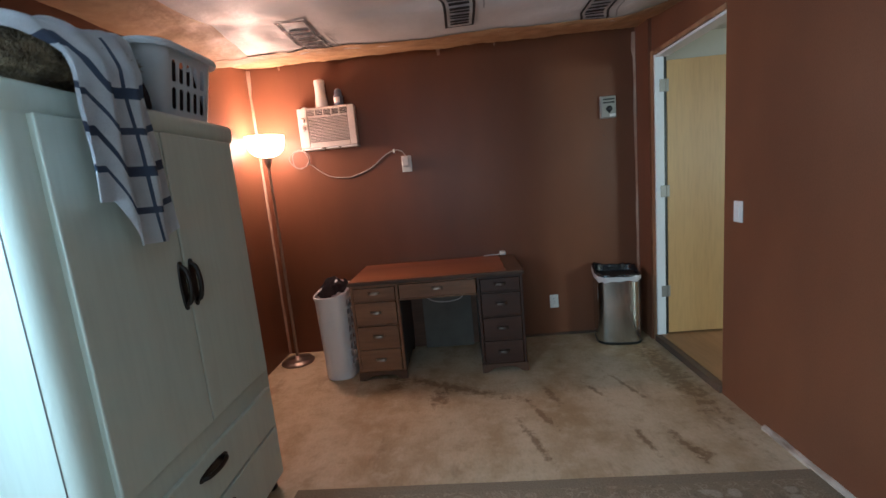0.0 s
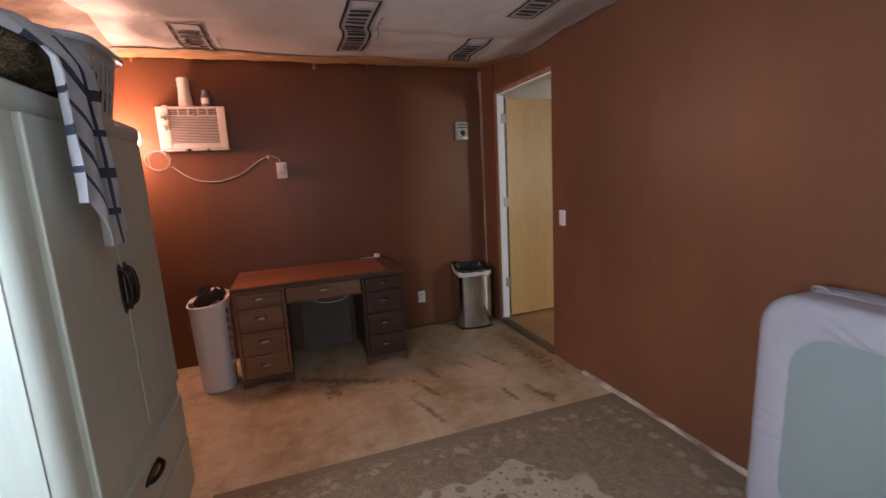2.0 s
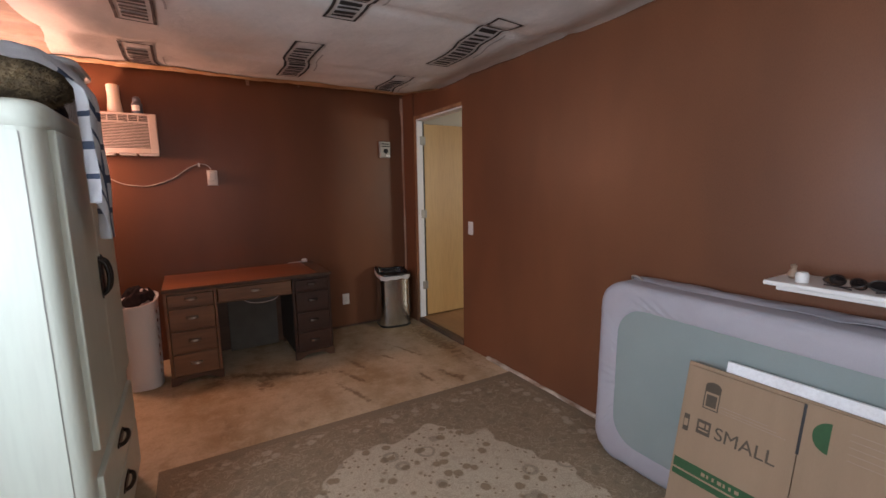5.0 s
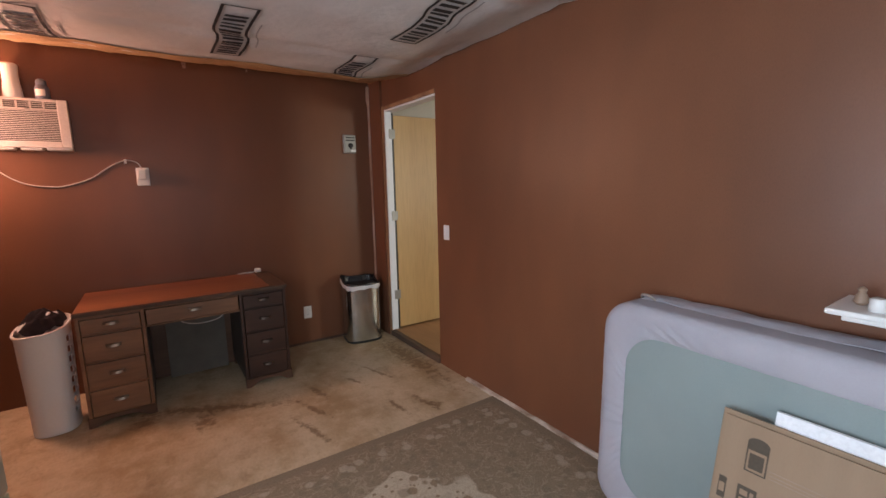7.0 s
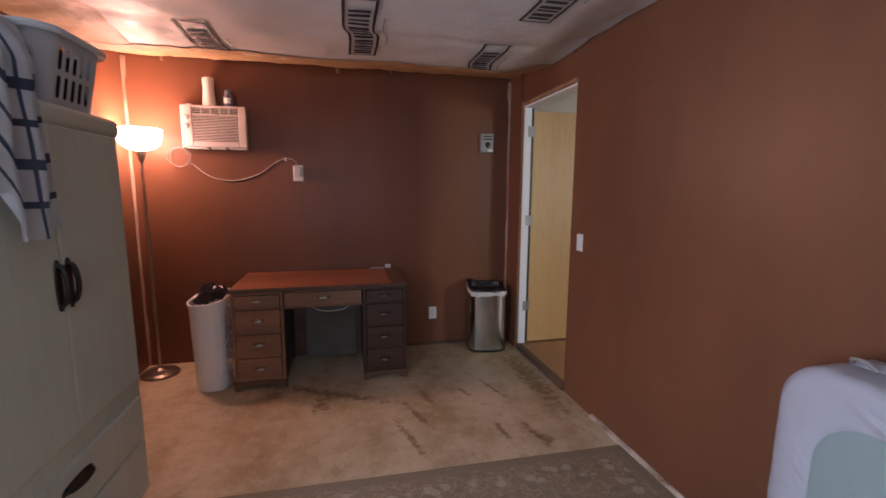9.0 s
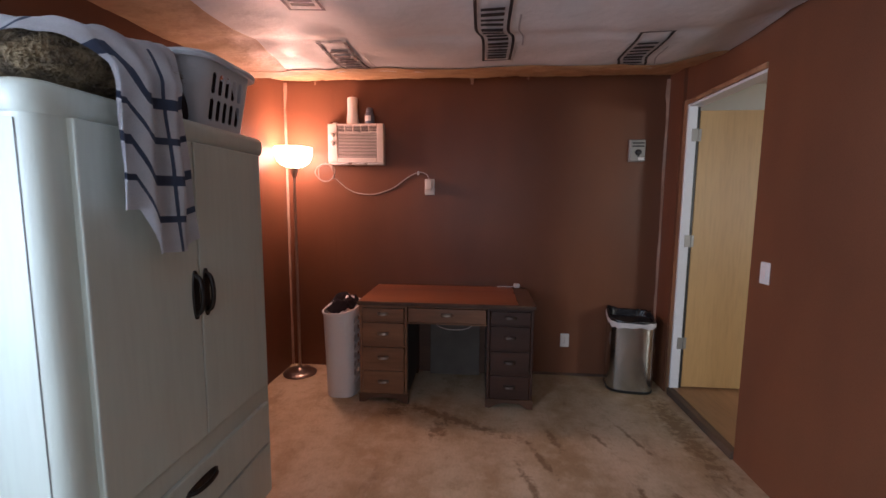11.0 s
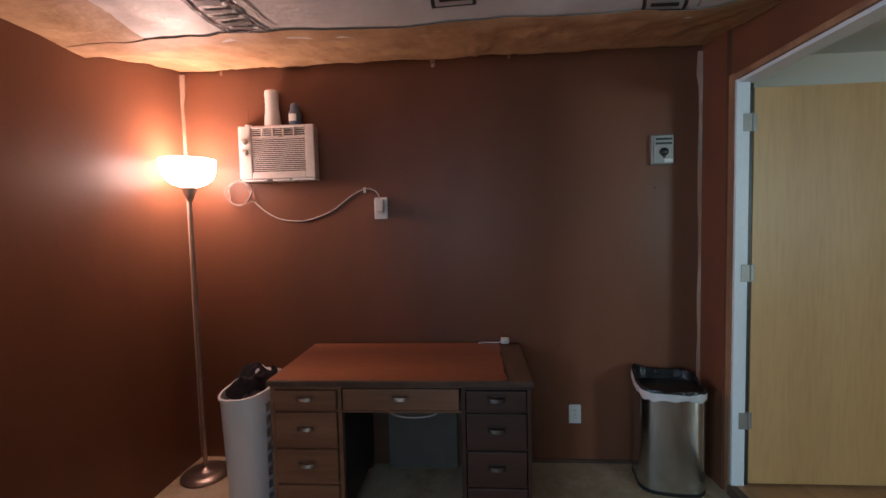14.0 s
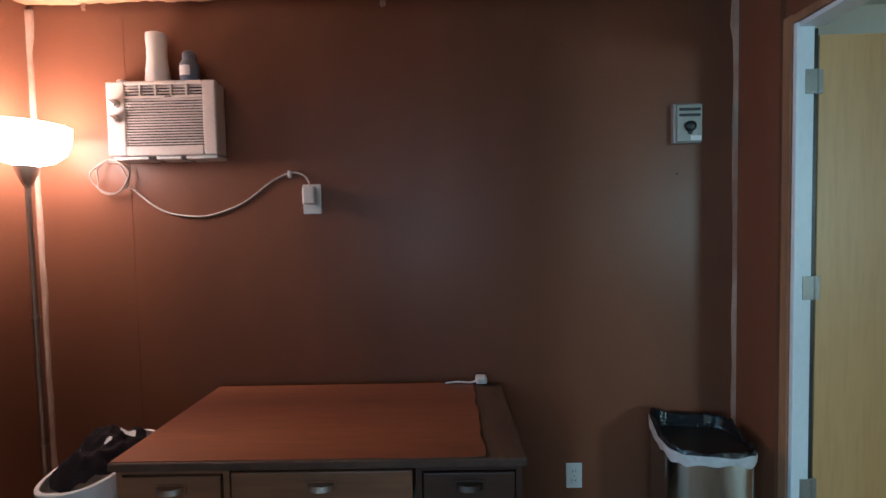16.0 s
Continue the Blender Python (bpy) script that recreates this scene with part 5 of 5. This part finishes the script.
# ---- flattened carton leaning on the mattress, white board behind it ----
def carton():
    YA, YB, H = 0.217, -0.95, 0.722
    k = base("cardboard_carton", (1.08, -0.35, 0.010), "flattened brown moving carton leaning on the mattress", "carton")
    def at(y, z, off=0.0):
        return (1.045 + 0.208 * z - off, y, z)
    def slab(y0, y1, z0, z1, off0, off1, bm=None):
        b = bm or bmesh.new()
        vs = [b.verts.new(at(y, z, o)) for o in (off0, off1) for y, z in ((y0, z0), (y1, z0), (y1, z1), (y0, z1))]
        for f in ((0, 1, 2, 3), (7, 6, 5, 4), (0, 4, 5, 1), (1, 5, 6, 2), (2, 6, 7, 3), (3, 7, 4, 0)):
            b.faces.new([vs[i] for i in f])
        return b
    part("front_sheet", slab(YA, -0.186, 0.011, H, 0.0, 0.006), CARD, k)
    b = slab(-0.190, YB, 0.011, H + 0.008, 0.001, 0.007)
    part("side_sheet", b, CARD, k)
    part("rear_sheet", slab(YA + 0.012, YB, 0.014, H + 0.012, -0.012, -0.006), CARD, k)
    part("crease", slab(-0.183, -0.192, 0.545, H + 0.001, 0.0065, 0.0076), BLACK_PLASTIC, k, "dark slot between the flaps")
    # printing
    turn = Matrix(((0, 0, -1), (-1, 0, 0), (0, 1, 0))).to_4x4()
    tilt = Matrix.Rotation(math.atan(0.208), 4, "Y")
    x, y, z = at(-0.026, 0.488, 0.0070)
    letters("printed_word", "SMALL", 0.074, (x, y, z), tilt @ turn, GREY_INK, k, "dark printed word")
    pr = (0.0064, 0.0070)
    ic = slab(0.150, 0.096, 0.462, 0.520, *pr)
    part("printed_box_icon", ic, GREY_INK, k)
    ic = slab(0.205, 0.182, 0.450, 0.520, *pr)
    part("printed_corner_icon", ic, GREY_INK, k)
    part("printed_stamp", slab(0.142, 0.138, 0.570, 0.650, *pr, slab(0.086, 0.082, 0.570, 0.650, *pr, slab(0.138, 0.086, 0.570, 0.574, *pr,
         slab(0.142, 0.082, 0.640, 0.668, *pr, slab(0.132, 0.092, 0.582, 0.630, *pr))))), GREY_INK, k)
    part("icon_mark", slab(0.142, 0.104, 0.476, 0.482, 0.0071, 0.0075), CARD, k)
    part("icon_mark", slab(0.142, 0.120, 0.490, 0.508, 0.0071, 0.0075), CARD, k)
    part("icon_mark", slab(0.114, 0.104, 0.490, 0.508, 0.0071, 0.0075), CARD, k)
    part("icon_mark", slab(0.202, 0.186, 0.470, 0.500, 0.0071, 0.0075), CARD, k)
    bm = bmesh.new()
    bm.faces.new([bm.verts.new(at(0.112 + 0.030 * math.cos(math.pi * i / 12), 0.664 + 0.018 * math.sin(math.pi * i / 12), 0.0068)) for i in range(13)])
    part("printed_arch", bm, GREY_INK, k)
    for i, zz in enumerate((0.600, 0.588, 0.578)):
        part("printed_line", slab(0.075, -0.09 - 0.03 * i, zz - 0.0025, zz, *pr), BONE, k)
    for a, c in ((0.330, 0.290), (0.282, 0.258)):
        part("green_band", slab(YA - 0.002, -0.186, c, a, *pr), GREEN_INK, k, "green printed band")
    for i in range(7):
        y0 = 0.10 - i * 0.021
        part("band_mark", slab(y0, y0 - (0.008 if i % 3 else 0.015), 0.303, 0.317, 0.0071, 0.0076), CARD, k)
    b = bmesh.new()
    pts = [(-0.266, 0.583), (-0.266, 0.687)] + [(-0.266 + 0.048 * math.sin(math.pi * i / 14), 0.635 + 0.052 * math.cos(math.pi * i / 14)) for i in range(1, 14)]
    b.faces.new([b.verts.new(at(y, z, 0.0082)) for y, z in pts])
    part("green_half_disc", b, GREEN_INK, k, "green printed half disc")
    for i in range(5):
        zz = 0.680 - i * 0.022
        part("printed_line", slab(-0.315, -0.60, zz - 0.002, zz, 0.0072, 0.0078), BONE, k)
    fm = bmesh.new()
    fb = slab(0.090, -1.02, 0.012, 0.772, -0.034, -0.022, fm)
    board = single("foam_board", fb, FOAM, "white board standing between carton and mattress", "board")
    for ob in (k, board):
        ob.location.y += 0.026


carton()

# ---- wall shelf and what lies on it ----
k = base("wall_shelf", (W_EAST, -0.45, 1.095), "white floating wall shelf with a stepped edge", "shelf")
part("board", box((1.290, -1.00, 1.104), (W_EAST, 0.048, 1.122), 0.005), WHITE_PLASTIC, k)
part("ledge", box((1.320, -0.98, 1.084), (W_EAST, 0.014, 1.1035), 0.004), WHITE_PLASTIC, k)
SH = 1.1225
single("small_jar", lathe((1.345, -0.058), ((0.018, SH), (0.021, SH + 0.004), (0.021, SH + 0.032), (0.016, SH + 0.040)), 20), WHITE_PLASTIC, "small white jar on the shelf", "jar", smooth=True)
single("trinket", lathe((1.40, -0.010), ((0.010, SH), (0.020, SH + 0.010), (0.016, SH + 0.026), (0.008, SH + 0.040), (0.012, SH + 0.050), (0.004, SH + 0.058)), 14), BONE, "small tan ceramic trinket on the shelf", "ornament", smooth=True)
single("pebble", lathe((1.41, -0.130), ((0.016, SH), (0.030, SH + 0.012), (0.022, SH + 0.028), (0.006, SH + 0.034)), 12), DARK_WOOD, "small brown lump lying on the shelf", "ornament", smooth=True)


def sunglasses(at, turn):
    k = base("sunglasses", (0, 0, 0), "dark sunglasses lying folded on the shelf", "sunglasses", "glasses on the shelf")
    for s in (-1, 1):
        c = [(0.034 * s + 0.027 * math.cos(a), 0.0, 0.022 + 0.019 * math.sin(a)) for a in [2 * math.pi * i / 18 for i in range(18)]]
        part("rim", tube(c + c[:1], 0.0026, 6), DARK_METAL, k)
        b = bmesh.new()
        b.faces.new([b.verts.new(q) for q in c])
        part("lens", b, LENS, k)
        part("temple", tube(smooth_line([(0.062 * s, 0.0, 0.030), (0.060 * s, 0.030, 0.020), (0.02 * s, 0.042, 0.010), (-0.045 * s, 0.046, 0.006)], 5), 0.0026, 6), BLACK_PLASTIC, k)
    part("bridge", tube([(-0.009, 0, 0.028), (0, 0.001, 0.031), (0.009, 0, 0.028)], 0.0024, 6), PULL_BRASS, k)
    k.matrix_basis = Matrix.Translation(at) @ turn
    return k


g0 = sunglasses((1.36, -0.185, SH + 0.001), Matrix.Rotation(radians(70), 4, "Z"))
copy_thing(g0, Matrix.Translation((1.37, -0.300, SH + 0.001)) @ Matrix.Rotation(radians(105), 4, "Z"))
copy_thing(g0, Matrix.Translation((1.38, -0.420, SH + 0.001)) @ Matrix.Rotation(radians(80), 4, "Z"))
